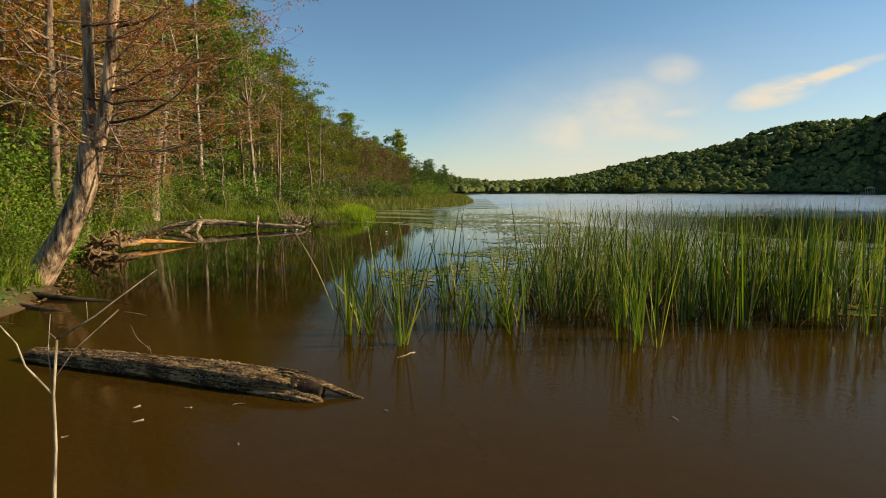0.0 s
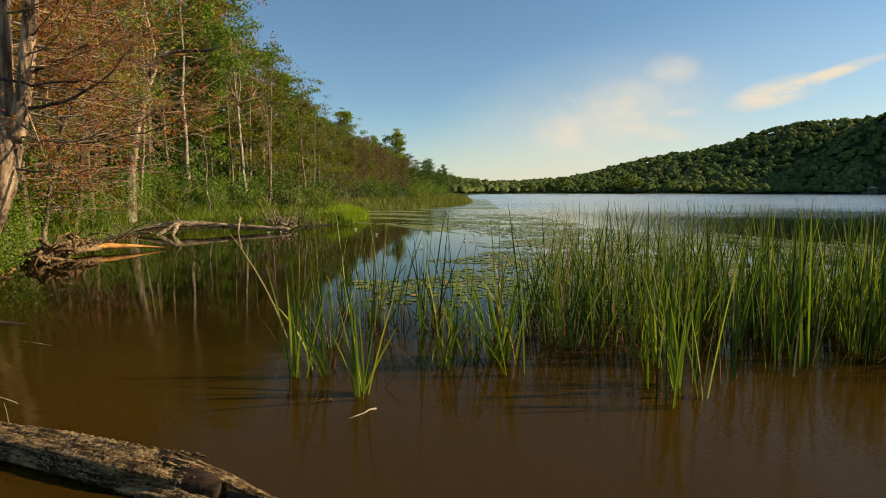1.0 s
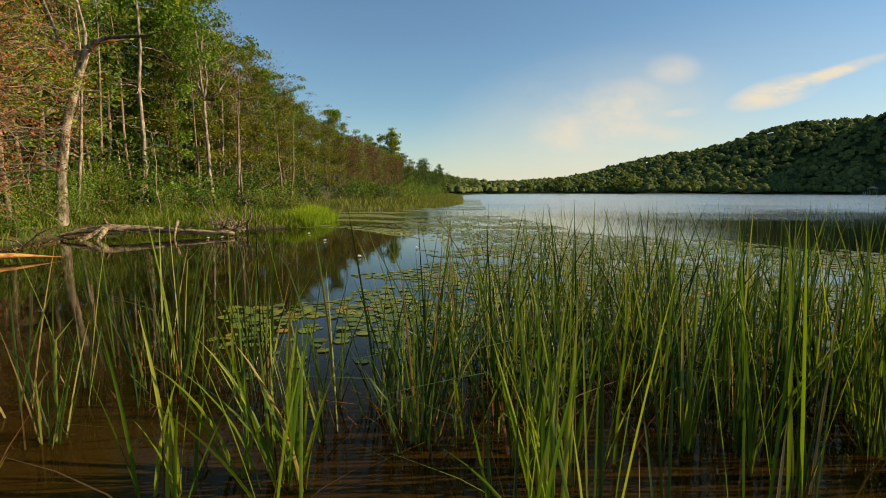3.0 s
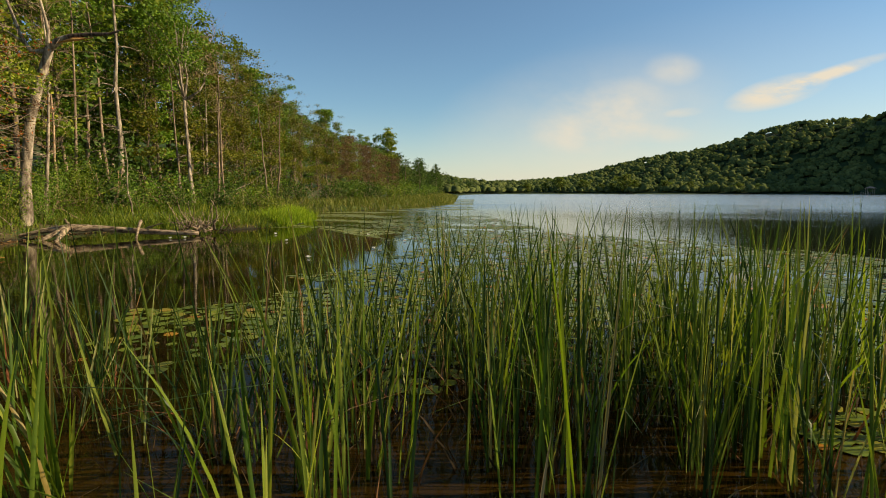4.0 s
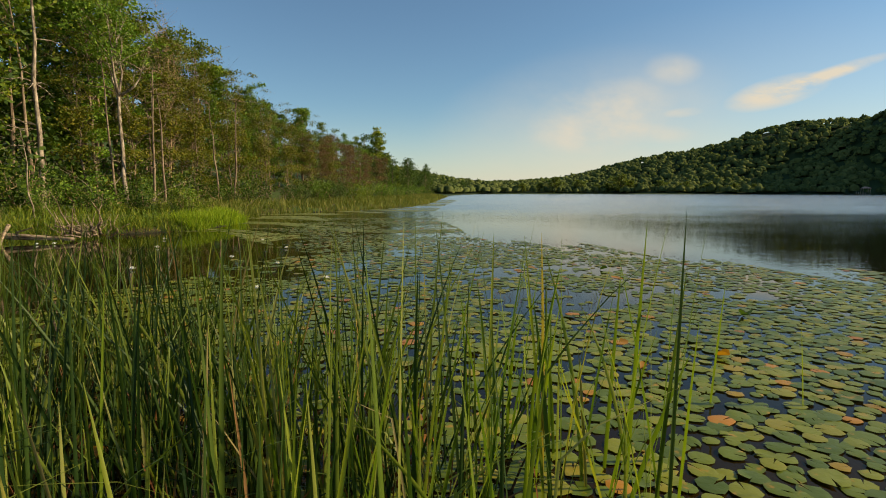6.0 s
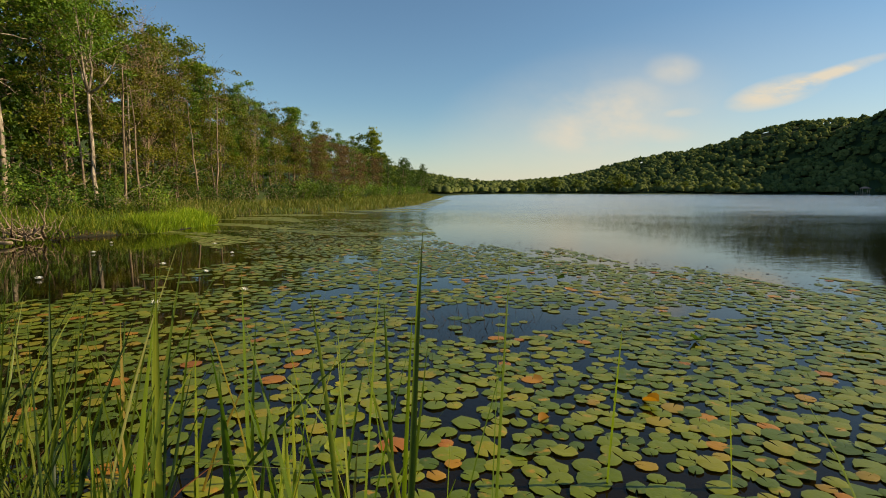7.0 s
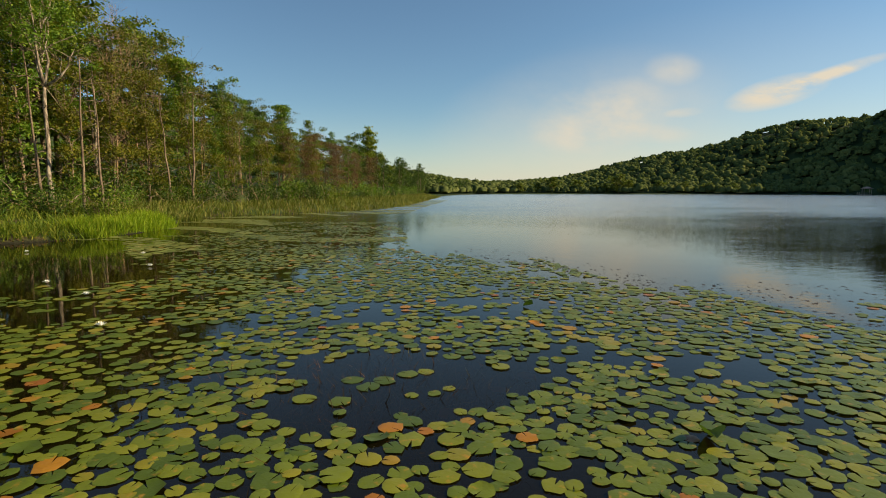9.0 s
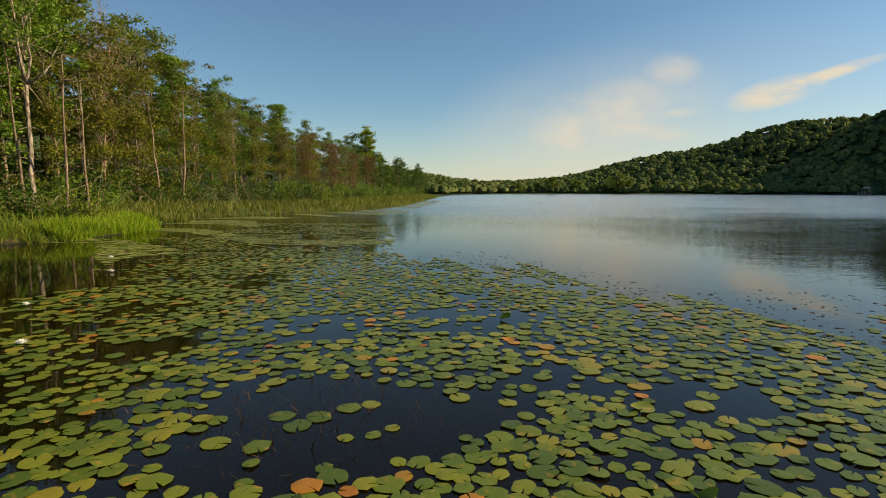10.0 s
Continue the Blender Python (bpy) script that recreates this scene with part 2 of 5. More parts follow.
def log_material():
    """Rotten bark: dark grooves along the grain, golden ridges, pale flecks of lichen and shell."""
    k = Nodes("rotten_log_bark")
    src = k.add("ShaderNodeMapping", Vector=k.add("ShaderNodeTexCoord").outputs["Object"], Rotation=(0, 0, radians(15.5))).outputs[0]
    grain = k.noise(34, 6, 0.7, vec=src, stretch=(0.14, 1, 1))
    block = k.noise(26, 3, 0.6, vec=src, stretch=(0.6, 1, 1))
    fleck = k.ramp(k.noise(75, 2, 0.5, vec=src, stretch=(0.7, 1, 1)), [(0.57, (0, 0, 0)), (0.62, (1, 1, 1))])
    where = k.ramp(k.noise(5, 3, vec=src), [(0.42, (0, 0, 0)), (0.58, (0.8, 0.8, 0.8))])
    col = k.ramp(grain, [(0.36, (0.010, 0.006, 0.004)), (0.48, (0.12, 0.072, 0.03)), (0.62, (0.50, 0.33, 0.15))])
    col = k.mix(k.ramp(block, [(0.36, (0.8, 0.8, 0.8)), (0.50, (0, 0, 0))]), col, (0.014, 0.009, 0.006))
    col = k.mix(k.math("MULTIPLY", fleck, where), col, (0.46, 0.38, 0.26))
    high = k.math("ADD", grain, k.math("MULTIPLY", block, 0.8))
    return k.done(col, 0.85, k.bump(high, 1.0, 0.05), spec=0.2)


M_LOG = log_material()
# near-black wood: the shade inside the hollow is put into the colour
M_HOLLOW = bark_material("shaded_hollow_wood", (0.006, 0.004, 0.003), (0.05, 0.03, 0.016), 20, 0.02, stretch=(0.2, 1, 1))
M_LEAF = leaf_material("broad_leaves", [(0, (0.072, 0.118, 0.013)), (0.5, (0.130, 0.189, 0.019)), (1, (0.230, 0.271, 0.028))])
M_LEAFDARK = leaf_material("dark_leaves", [(0, (0.030, 0.062, 0.013)), (0.6, (0.061, 0.112, 0.018)), (1, (0.122, 0.175, 0.025))])
M_LEAFYEL = leaf_material("yellow_green_leaves", [(0, (0.099, 0.154, 0.017)), (0.6, (0.209, 0.275, 0.028)), (1, (0.330, 0.330, 0.039))])
M_LEAFBRIGHT = leaf_material("fresh_leaves", [(0, (0.070, 0.149, 0.018)), (0.6, (0.140, 0.241, 0.028)), (1, (0.253, 0.333, 0.046))])
M_RUST = leaf_material("rusty_needles", [(0, (0.26, 0.045, 0.016)), (0.4, (0.34, 0.095, 0.025)), (0.8, (0.36, 0.18, 0.055)), (1, (0.24, 0.21, 0.04))])
M_ORANGE = leaf_material("turning_leaves", [(0, (0.30, 0.26, 0.02)), (0.5, (0.42, 0.22, 0.02)), (0.8, (0.40, 0.10, 0.02)), (1, (0.2, 0.26, 0.02))], passes=0.45)
M_OLIVE = leaf_material("olive_brown_leaves", [(0, (0.085, 0.105, 0.012)), (0.5, (0.14, 0.155, 0.016)), (1, (0.22, 0.19, 0.025))])
M_REDDISH = leaf_material("reddish_shrub_leaves", [(0, (0.115, 0.063, 0.029)), (0.6, (0.184, 0.103, 0.046)), (1, (0.149, 0.149, 0.046))])
M_GRASS = leaf_material("bank_grass", [(0, (0.070, 0.115, 0.014)), (0.6, (0.140, 0.207, 0.018)), (1, (0.281, 0.276, 0.037))])
M_LIME = leaf_material("lime_reeds", [(0, (0.15, 0.25, 0.015)), (0.6, (0.26, 0.37, 0.025)), (1, (0.40, 0.44, 0.05))], passes=0.45)
M_SEDGE = leaf_material("shore_sedge", [(0, (0.09, 0.12, 0.02)), (0.6, (0.17, 0.19, 0.035)), (1, (0.26, 0.23, 0.07))])
CATTAIL = [(0, (0.016, 0.040, 0.011)), (0.42, (0.042, 0.080, 0.015)), (0.64, (0.11, 0.155, 0.020)), (0.86, (0.21, 0.245, 0.038)), (0.95, (0.33, 0.31, 0.13)), (1, (0.24, 0.12, 0.05))]
M_CAT = leaf_material("cattail_leaves", CATTAIL, 0.45, 0.33, spec=0.25)
M_CATOB = leaf_material("cattail_leaf_single", CATTAIL, 0.45, 0.33, per_object=True, spec=0.25)
# brighter copy of the cattail leaf, with sunlight put into its colour
M_CATSUN = leaf_material("sunlit_cattail_leaf", [(0, (0.06, 0.115, 0.012)), (0.6, (0.15, 0.21, 0.018)), (0.92, (0.26, 0.29, 0.035)), (1, (0.30, 0.2, 0.06))], 0.45, 0.4, per_object=True, spec=0.25)
M_STRAW = leaf_material("withered_leaves", [(0, (0.035, 0.022, 0.01)), (0.5, (0.09, 0.055, 0.022)), (0.75, (0.20, 0.07, 0.03)), (0.92, (0.24, 0.15, 0.06)), (1, (0.42, 0.32, 0.17))], 0.7, 0.2)
PADS = [(0, (0.068, 0.106, 0.005)), (0.3, (0.110, 0.152, 0.006)), (0.65, (0.156, 0.188, 0.008)), (0.88, (0.215, 0.225, 0.011)), (0.955, (0.26, 0.215, 0.013)), (0.975, (0.32, 0.19, 0.013)), (0.988, (0.44, 0.19, 0.012)), (1, (0.30, 0.10, 0.012))]
M_PAD = leaf_material("lily_pads", PADS, 0.42, 0.10, spots=(9, 0.62, (0.38, 0.21, 0.025)), spec=0.45, lump=(14, 0.005))
M_PADOB = leaf_material("lily_pad_single", PADS, 0.42, 0.10, per_object=True, spots=(9, 0.62, (0.38, 0.21, 0.025)), spec=0.45, lump=(14, 0.005))
M_REDPAD = leaf_material("old_red_leaf", [(0, (0.35, 0.08, 0.03)), (1, (0.45, 0.16, 0.04))], 0.5, 0.1)
M_MAT = leaf_material("floating_weed", [(0, (0.13, 0.17, 0.03)), (0.6, (0.22, 0.25, 0.05)), (1, (0.30, 0.28, 0.09))], 0.5, 0.1)
M_HILL = leaf_material("hill_foliage", [(0, (0.070, 0.098, 0.036)), (0.5, (0.110, 0.140, 0.046)), (1, (0.165, 0.185, 0.06))], 0.8, 0.3, spec=0.1, patch=(0.04, 0.7))
M_HILLCORE = leaf_material("shaded_hill_foliage", [(0, (0.070, 0.095, 0.036)), (0.6, (0.110, 0.135, 0.046)), (1, (0.155, 0.172, 0.06))], 0.9, 0.0, spec=0.0, patch=(0.05, 0.6))
# lighter than the hill foliage: the sunlit look is put into the colour
M_HILLSUN = leaf_material("sunlit_bush_foliage", [(0, (0.11, 0.15, 0.03)), (1, (0.20, 0.23, 0.045))], 0.7, 0.25)
M_ROOF = Nodes("faded_roof").done((0.42, 0.27, 0.22), 0.8)
M_PETAL = Nodes("white_petals").done((0.85, 0.84, 0.78), 0.5)
M_YOLK = Nodes("yellow_stamens").done((0.75, 0.5, 0.06), 0.6)


# ---- mesh helpers ----
def mesh_of(name, verts, faces, mats, slots=None, smooth=False):
    """A mesh from arrays; faces all with the same number of corners, or a list of such arrays."""
    me = bpy.data.meshes.new(name)
    verts = np.asarray(verts, np.float32).reshape(-1, 3)
    groups = faces if isinstance(faces, list) else [faces]
    groups = [np.asarray(g, np.int32) for g in groups if len(g)]
    loops = np.concatenate([g.ravel() for g in groups])
    sizes = np.concatenate([np.full(len(g), g.shape[1], np.int32) for g in groups])
    starts = np.concatenate([[0], np.cumsum(sizes)[:-1]]).astype(np.int32)
    me.vertices.add(len(verts))
    me.vertices.foreach_set("co", verts.ravel())
    me.loops.add(len(loops))
    me.loops.foreach_set("vertex_index", loops)
    me.polygons.add(len(sizes))
    me.polygons.foreach_set("loop_start", starts)
    me.polygons.foreach_set("loop_total", sizes)
    for m in mats if isinstance(mats, (list, tuple)) else [mats]:
        me.materials.append(m)
    if slots is not None:
        me.polygons.foreach_set("material_index", np.asarray(slots, np.int32))
    if smooth:
        me.polygons.foreach_set("use_smooth", np.ones(len(sizes), bool))
    me.update(calc_edges=True)
    me.validate()
    return me


class Bag:
    """Gathers pieces of geometry with quads and triangles into one mesh."""

    def __init__(self):
        self.v, self.q, self.t, self.n = [], [], [], 0

    def put(self, v, q=None, t=None):
        v = np.asarray(v, float).reshape(-1, 3)
        if q is not None and len(q):
            self.q.append(np.asarray(q, int).reshape(-1, 4) + self.n)
        if t is not None and len(t):
            self.t.append(np.asarray(t, int).reshape(-1, 3) + self.n)
        self.v.append(v)
        self.n += len(v)

    def mesh(self, name, mat, smooth=False):
        faces = []
        if self.q:
            faces.append(np.concatenate(self.q))
        if self.t:
            faces.append(np.concatenate(self.t))
        return mesh_of(name, np.concatenate(self.v), faces, mat, smooth=smooth)


def part(name, mesh, parent=None, label=""):
    ob = new(name, mesh)
    if parent is not None:
        ob.parent = parent
    return tagged(ob, label) if label else ob


def tube(bag, pts, radii, sides=6, rough=0.0, tip=True):
    """A tapered round limb along a line of points."""
    pts, radii = np.asarray(pts, float), np.asarray(radii, float)
    d = np.gradient(pts, axis=0)
    d /= np.linalg.norm(d, axis=1)[:, None] + 1e-9
    ref = np.array([0.31, 0.2, 0.93]) if abs(d[0][2]) < 0.8 else np.array([1.0, 0.1, 0.05])
    a = np.cross(d, ref)
    a /= np.linalg.norm(a, axis=1)[:, None] + 1e-9
    b = np.cross(d, a)
    ang = np.arange(sides) * 2 * np.pi / sides
    r = radii[:, None] * (1 + rough * (rng.random((len(pts), sides)) - 0.5) * 2)
    v = pts[:, None] + r[..., None] * (np.cos(ang)[None, :, None] * a[:, None] + np.sin(ang)[None, :, None] * b[:, None])
    n, s = len(pts), sides
    i, j = np.meshgrid(np.arange(n - 1), np.arange(s), indexing="ij")
    k = (j + 1) % s
    q = np.stack([i * s + j, i * s + k, (i + 1) * s + k, (i + 1) * s + j], -1).reshape(-1, 4)
    v = v.reshape(-1, 3)
    t = []
    for end, base in ((0, 0), (1, (n - 1) * s)):
        c = len(v)
        v = np.vstack([v, pts[-1 if end else 0]])
        for j in range(s):
            t.append((c, base + j, base + (j + 1) % s) if end else (c, base + (j + 1) % s, base + j))
    bag.put(v, q, t)


def wander(a, b, n, amp, gen=None):
    """Points from a to b with a smooth random wobble."""
    g = gen or rng
    t = np.linspace(0, 1, n)[:, None]
    p = np.asarray(a, float) * (1 - t) + np.asarray(b, float) * t
    off = np.cumsum(g.normal(0, 1, (n, 3)), axis=0)
    off -= off[0] + t * (off[-1] - off[0]) * 0.6
    return p + off * amp / math.sqrt(n)


def leaf_quads(bag, centres, size, up=0.35, droop=0.0, slim=0.6, gen=None):
    """Small pointed leaves at the given centres, each folded along its rib."""
    g = gen or rng
    c = np.asarray(centres, float)
    n = len(c)
    s = size * (0.6 + 0.8 * g.random(n))
    d = g.normal(0, 1, (n, 3))
    d[:, 2] = d[:, 2] * (1 - up) - droop
    d /= np.linalg.norm(d, axis=1)[:, None]
    w = np.cross(d, g.normal(0, 1, (n, 3)) * np.array([0.6, 0.6, 1.0]))
    w /= np.linalg.norm(w, axis=1)[:, None] + 1e-9
    s = s[:, None]
    base, tip = c - d * s * 0.5, c + d * s * 0.5
    left, right = c + w * s * slim * 0.5, c - w * s * slim * 0.5
    v = np.stack([base, left, tip, right], 1).reshape(-1, 3)
    bag.put(v, np.arange(4 * n).reshape(n, 4))


# ---- shore line and ground ----
SHORE = [(-7.4, -12), (-6.6, 0), (-5.9, 5.5), (-6.2, 8.2), (-8.0, 10.8), (-9.8, 13.2), (-10.4, 18.0), (-11.6, 22.6), (-10.4, 25.0), (-6.6, 25.4), (-4.5, 27.5), (-4.6, 32), (-5.6, 35.8),
         (-8.2, 41.5), (-4.2, 47), (-1.2, 53), (1.3, 60), (3.0, 72), (4.0, 100), (6.0, 157), (9.0, 215), (15, 275), (26, 322), (55, 342), (110, 332), (165, 300), (230, 262), (300, 180),
         (330, 60), (280, -60), (120, -90), (30, -40), (-2, -16)]
# the crests above 75 m are unseen, added to shade the hill at right
CREST = [(-160, 60, 30), (-110, 200, 27), (-90, 420, 20), (-60, 700, 16), (20, 1000, 14), (130, 880, 15), (185, 600, 11), (222, 470, 30), (285, 415, 49), (330, 375, 48), (345, 232, 122), (430, 200, 105), (480, 60, 80), (380, -160, 25), (0, -220, 14), (-170, -160, 22)]


def lake_distance(x, y):
    """Metres from the shore line: positive on land, negative on the lake."""
    p = np.array(SHORE, float)
    q = np.roll(p, -1, axis=0)
    best, inside = np.full(x.shape, 1e9), np.zeros(x.shape, bool)
    for (ax, ay), (bx, by) in zip(p, q):
        ex, ey = bx - ax, by - ay
        t = np.clip(((x - ax) * ex + (y - ay) * ey) / (ex * ex + ey * ey), 0, 1)
        best = np.minimum(best, np.hypot(x - ax - t * ex, y - ay - t * ey))
        cross = ((ay > y) != (by > y)) & (x < ex * (y - ay) / (ey + 1e-12) + ax)
        inside ^= cross
    return np.where(inside, -best, best)


def ripple(x, y, f, seed):
    return np.sin(x * f + seed + 1.7 * np.sin(y * f * 0.7 + seed * 2.1)) * np.cos(y * f * 1.13 - seed + 1.3 * np.sin(x * f * 0.6))


def ground_height(x, y):
    x, y = np.asarray(x, float), np.asarray(y, float)
    d = lake_distance(x, y) + 0.35 * ripple(x, y, 0.9, 1.0) * np.clip((60 - np.hypot(x, y)) / 30, 0, 1)
    hill = np.zeros_like(x)
    n = len(CREST)
    for i in range(n):
        ax, ay, ah = CREST[i]
        bx, by, bh = CREST[(i + 1) % n]
        ex, ey = bx - ax, by - ay
        t = np.clip(((x - ax) * ex + (y - ay) * ey) / (ex * ex + ey * ey), 0, 1)
        dist = np.hypot(x - ax - t * ex, y - ay - t * ey)
        hill = np.maximum(hill, (ah + t * (bh - ah)) * np.exp(-(dist / 95.0) ** 2))
    land = 0.10 + 0.30 * (1 - np.exp(-np.maximum(d, 0) / 1.2)) + 0.035 * np.maximum(d, 0) * (d < 400) + 0.08 * ripple(x, y, 0.5, 3.0)
    land = np.minimum(land, 2.5) + hill * np.clip((d - 12) / 75, 0, 1)
    land = np.where(d < 0.6, np.minimum(land, 0.03 + 0.5 * np.maximum(d, 0)), land)
    bed = -0.03 - 0.16 * np.minimum(-d, 4.0) - 0.02 * np.clip(-d - 4, 0, 40)
    return np.where(d > 0, land, bed)


def axis(lo, hi, step, far_lo, far_hi, grow=1.11):
    mid = np.arange(lo, hi + step / 2, step)
    out, s, v = [], step, hi
    while v < far_hi:
        s *= grow
        v += s
        out.append(v)
    low, s, v = [], step, lo
    while v > far_lo:
        s *= grow
        v -= s
        low.append(v)
    return np.array(low[::-1] + list(mid) + out)


def build_ground():
    gx, gy = axis(-24, 16, 0.5, -4000, 4000), axis(-6, 70, 0.6, -4000, 4000)
    X, Y = np.meshgrid(gx, gy)
    Z = ground_height(X, Y)
    h, w = X.shape
    i, j = np.meshgrid(np.arange(h - 1), np.arange(w - 1), indexing="ij")
    q = np.stack([i * w + j, i * w + j + 1, (i + 1) * w + j + 1, (i + 1) * w + j], -1).reshape(-1, 4)
    ob = new("ground", mesh_of("ground", np.stack([X, Y, Z], -1), q, M_GROUND, smooth=True))
    tagged(ob, "brown lake bed rising to a wooded grassy bank", "ground", kind="structure")
    sx, sy = axis(-40, 40, 8, -400, 500, 1.3), axis(-20, 80, 8, -260, 420, 1.3)
    X, Y = np.meshgrid(sx, sy)
    h, w = X.shape
    i, j = np.meshgrid(np.arange(h - 1), np.arange(w - 1), indexing="ij")
    q = np.stack([i * w + j, i * w + j + 1, (i + 1) * w + j + 1, (i + 1) * w + j], -1).reshape(-1, 4)
    ob = new("water", mesh_of("water", np.stack([X, Y, X * 0], -1), q, M_WATER, smooth=True))
    tagged(ob, "calm brown lake water reflecting sky and trees", "water", kind="structure")


build_ground()


# ---- trees ----
def grow(seed, height, radius, lean=(0, 0), first=0.25, spread=3.0, limbs=16, rise=0.5, leaves=5000, size=0.16, puff=0.45, twigs=4, shape="round", wob=0.25, sides=7, clumps=110):
    """Trunk, limbs and leaf places of a tree that stands on the origin."""
    g = np.random.default_rng(seed)
    trunk, boughs, fine = Bag(), [], Bag()
    line = wander((0, 0, -0.3), (lean[0], lean[1], height), 12, wob, g)
    rad = radius * (1 - np.linspace(0, 1, 12) ** 1.1 * 0.88)
    rad[0] *= 1.35
    tube(trunk, line, rad, sides, 0.08)
    spots, az = [], g.random() * 6
    for k in range(limbs):
        f = first + (1 - first) * (k + g.random() * 0.8) / limbs
        f = min(f, 0.985)
        u = f * 11
        i = min(int(u), 10)
        start = line[i] + (line[i + 1] - line[i]) * (u - i)
        az += 2.4 + g.normal(0, 0.4)
        h = (f - first) / (1 - first)
        prof = {"round": math.sin(math.pi * (0.16 + 0.8 * h)) ** 0.7, "cone": 1.02 - h * 0.9, "column": 0.8 + 0.3 * math.sin(9 * h), "vase": 0.5 + 0.5 * h}[shape]
        ln = spread * prof * (0.7 + 0.6 * g.random())
        up = rise * (0.6 + 0.8 * g.random()) * (0.5 + h if shape != "cone" else 1 - 0.3 * h)
        end = start + np.array([math.cos(az), math.sin(az), up]) * ln / math.hypot(1, up)
        pts = wander(start, end, 6, 0.12 * ln, g)
        r0 = max(0.012, radius * 0.42 * (1 - 0.75 * f))
        limb = Bag()
        boughs.append(limb)
        tube(limb, pts, np.linspace(r0, 0.008, 6), 5)
        spots.append(pts[2:])
        for j in range(twigs):
            s = pts[1 + int(g.integers(0, 5))]
            e = s + (g.normal(0, 1, 3) * np.array([1, 1, 0.7]) + np.array([0, 0, 0.35 * rise])) * ln * 0.28 + (end - start) * 0.18
            tw = wander(s, e, 4, 0.08 * ln, g)
            tube(fine, tw, np.linspace(r0 * 0.4, 0.005, 4), 3)
            spots.append(tw[1:])
    crown = None
    if leaves:
        spots = np.concatenate(spots)
        # leaves gather in flat uneven clumps round the twig ends
        keep = spots[g.permutation(len(spots))[:clumps]]
        w = g.random(len(keep)) ** 1.5 + 0.15
        off = np.clip(g.normal(0, 1, (leaves, 3)), -1.7, 1.7) * np.array([puff, puff, puff * 0.45])
        pick = g.choice(len(keep), leaves, p=w / w.sum())
        c = keep[pick] + off * (0.6 + 0.8 * w[pick])[:, None]
        crown = Bag()
        leaf_quads(crown, c, size, gen=g)
    return trunk, boughs, fine, crown


def make_tree(name, label, bark, leafmat, seed, place=(0, 0, 0), group="", category="tree", **kw):
    trunk, boughs, fine, crown = grow(seed, **kw)
    ob = new(name)
    ob.matrix_world = pose(*place)
    part("trunk", trunk.mesh("trunk", bark, True), ob)
    for limb in boughs:
        part("branch", limb.mesh("branch", bark), ob)
    tagged(part("brushwood", fine.mesh("brushwood", bark), ob), kind="stuff")
    if crown:
        part("crown", crown.mesh("crown", leafmat), ob)
    return tagged(ob, label, category, group)


def at_ground(x, y, sink=0.0):
    return (x, y, float(ground_height(np.array([x]), np.array([y]))[0]) - sink)


def plant(src, spots, gen):
    """Copies of a tree on the ground, turned and scaled."""
    for x, y, s in spots:
        px, py, pz = at_ground(x, y, 0.05)
        copy_thing(src, pose(px, py, pz, gen.normal(0, 1.5), gen.normal(0, 1.5), gen.random() * 360) @ Matrix.Diagonal((s, s, s * (0.93 + 0.14 * gen.random()), 1)))


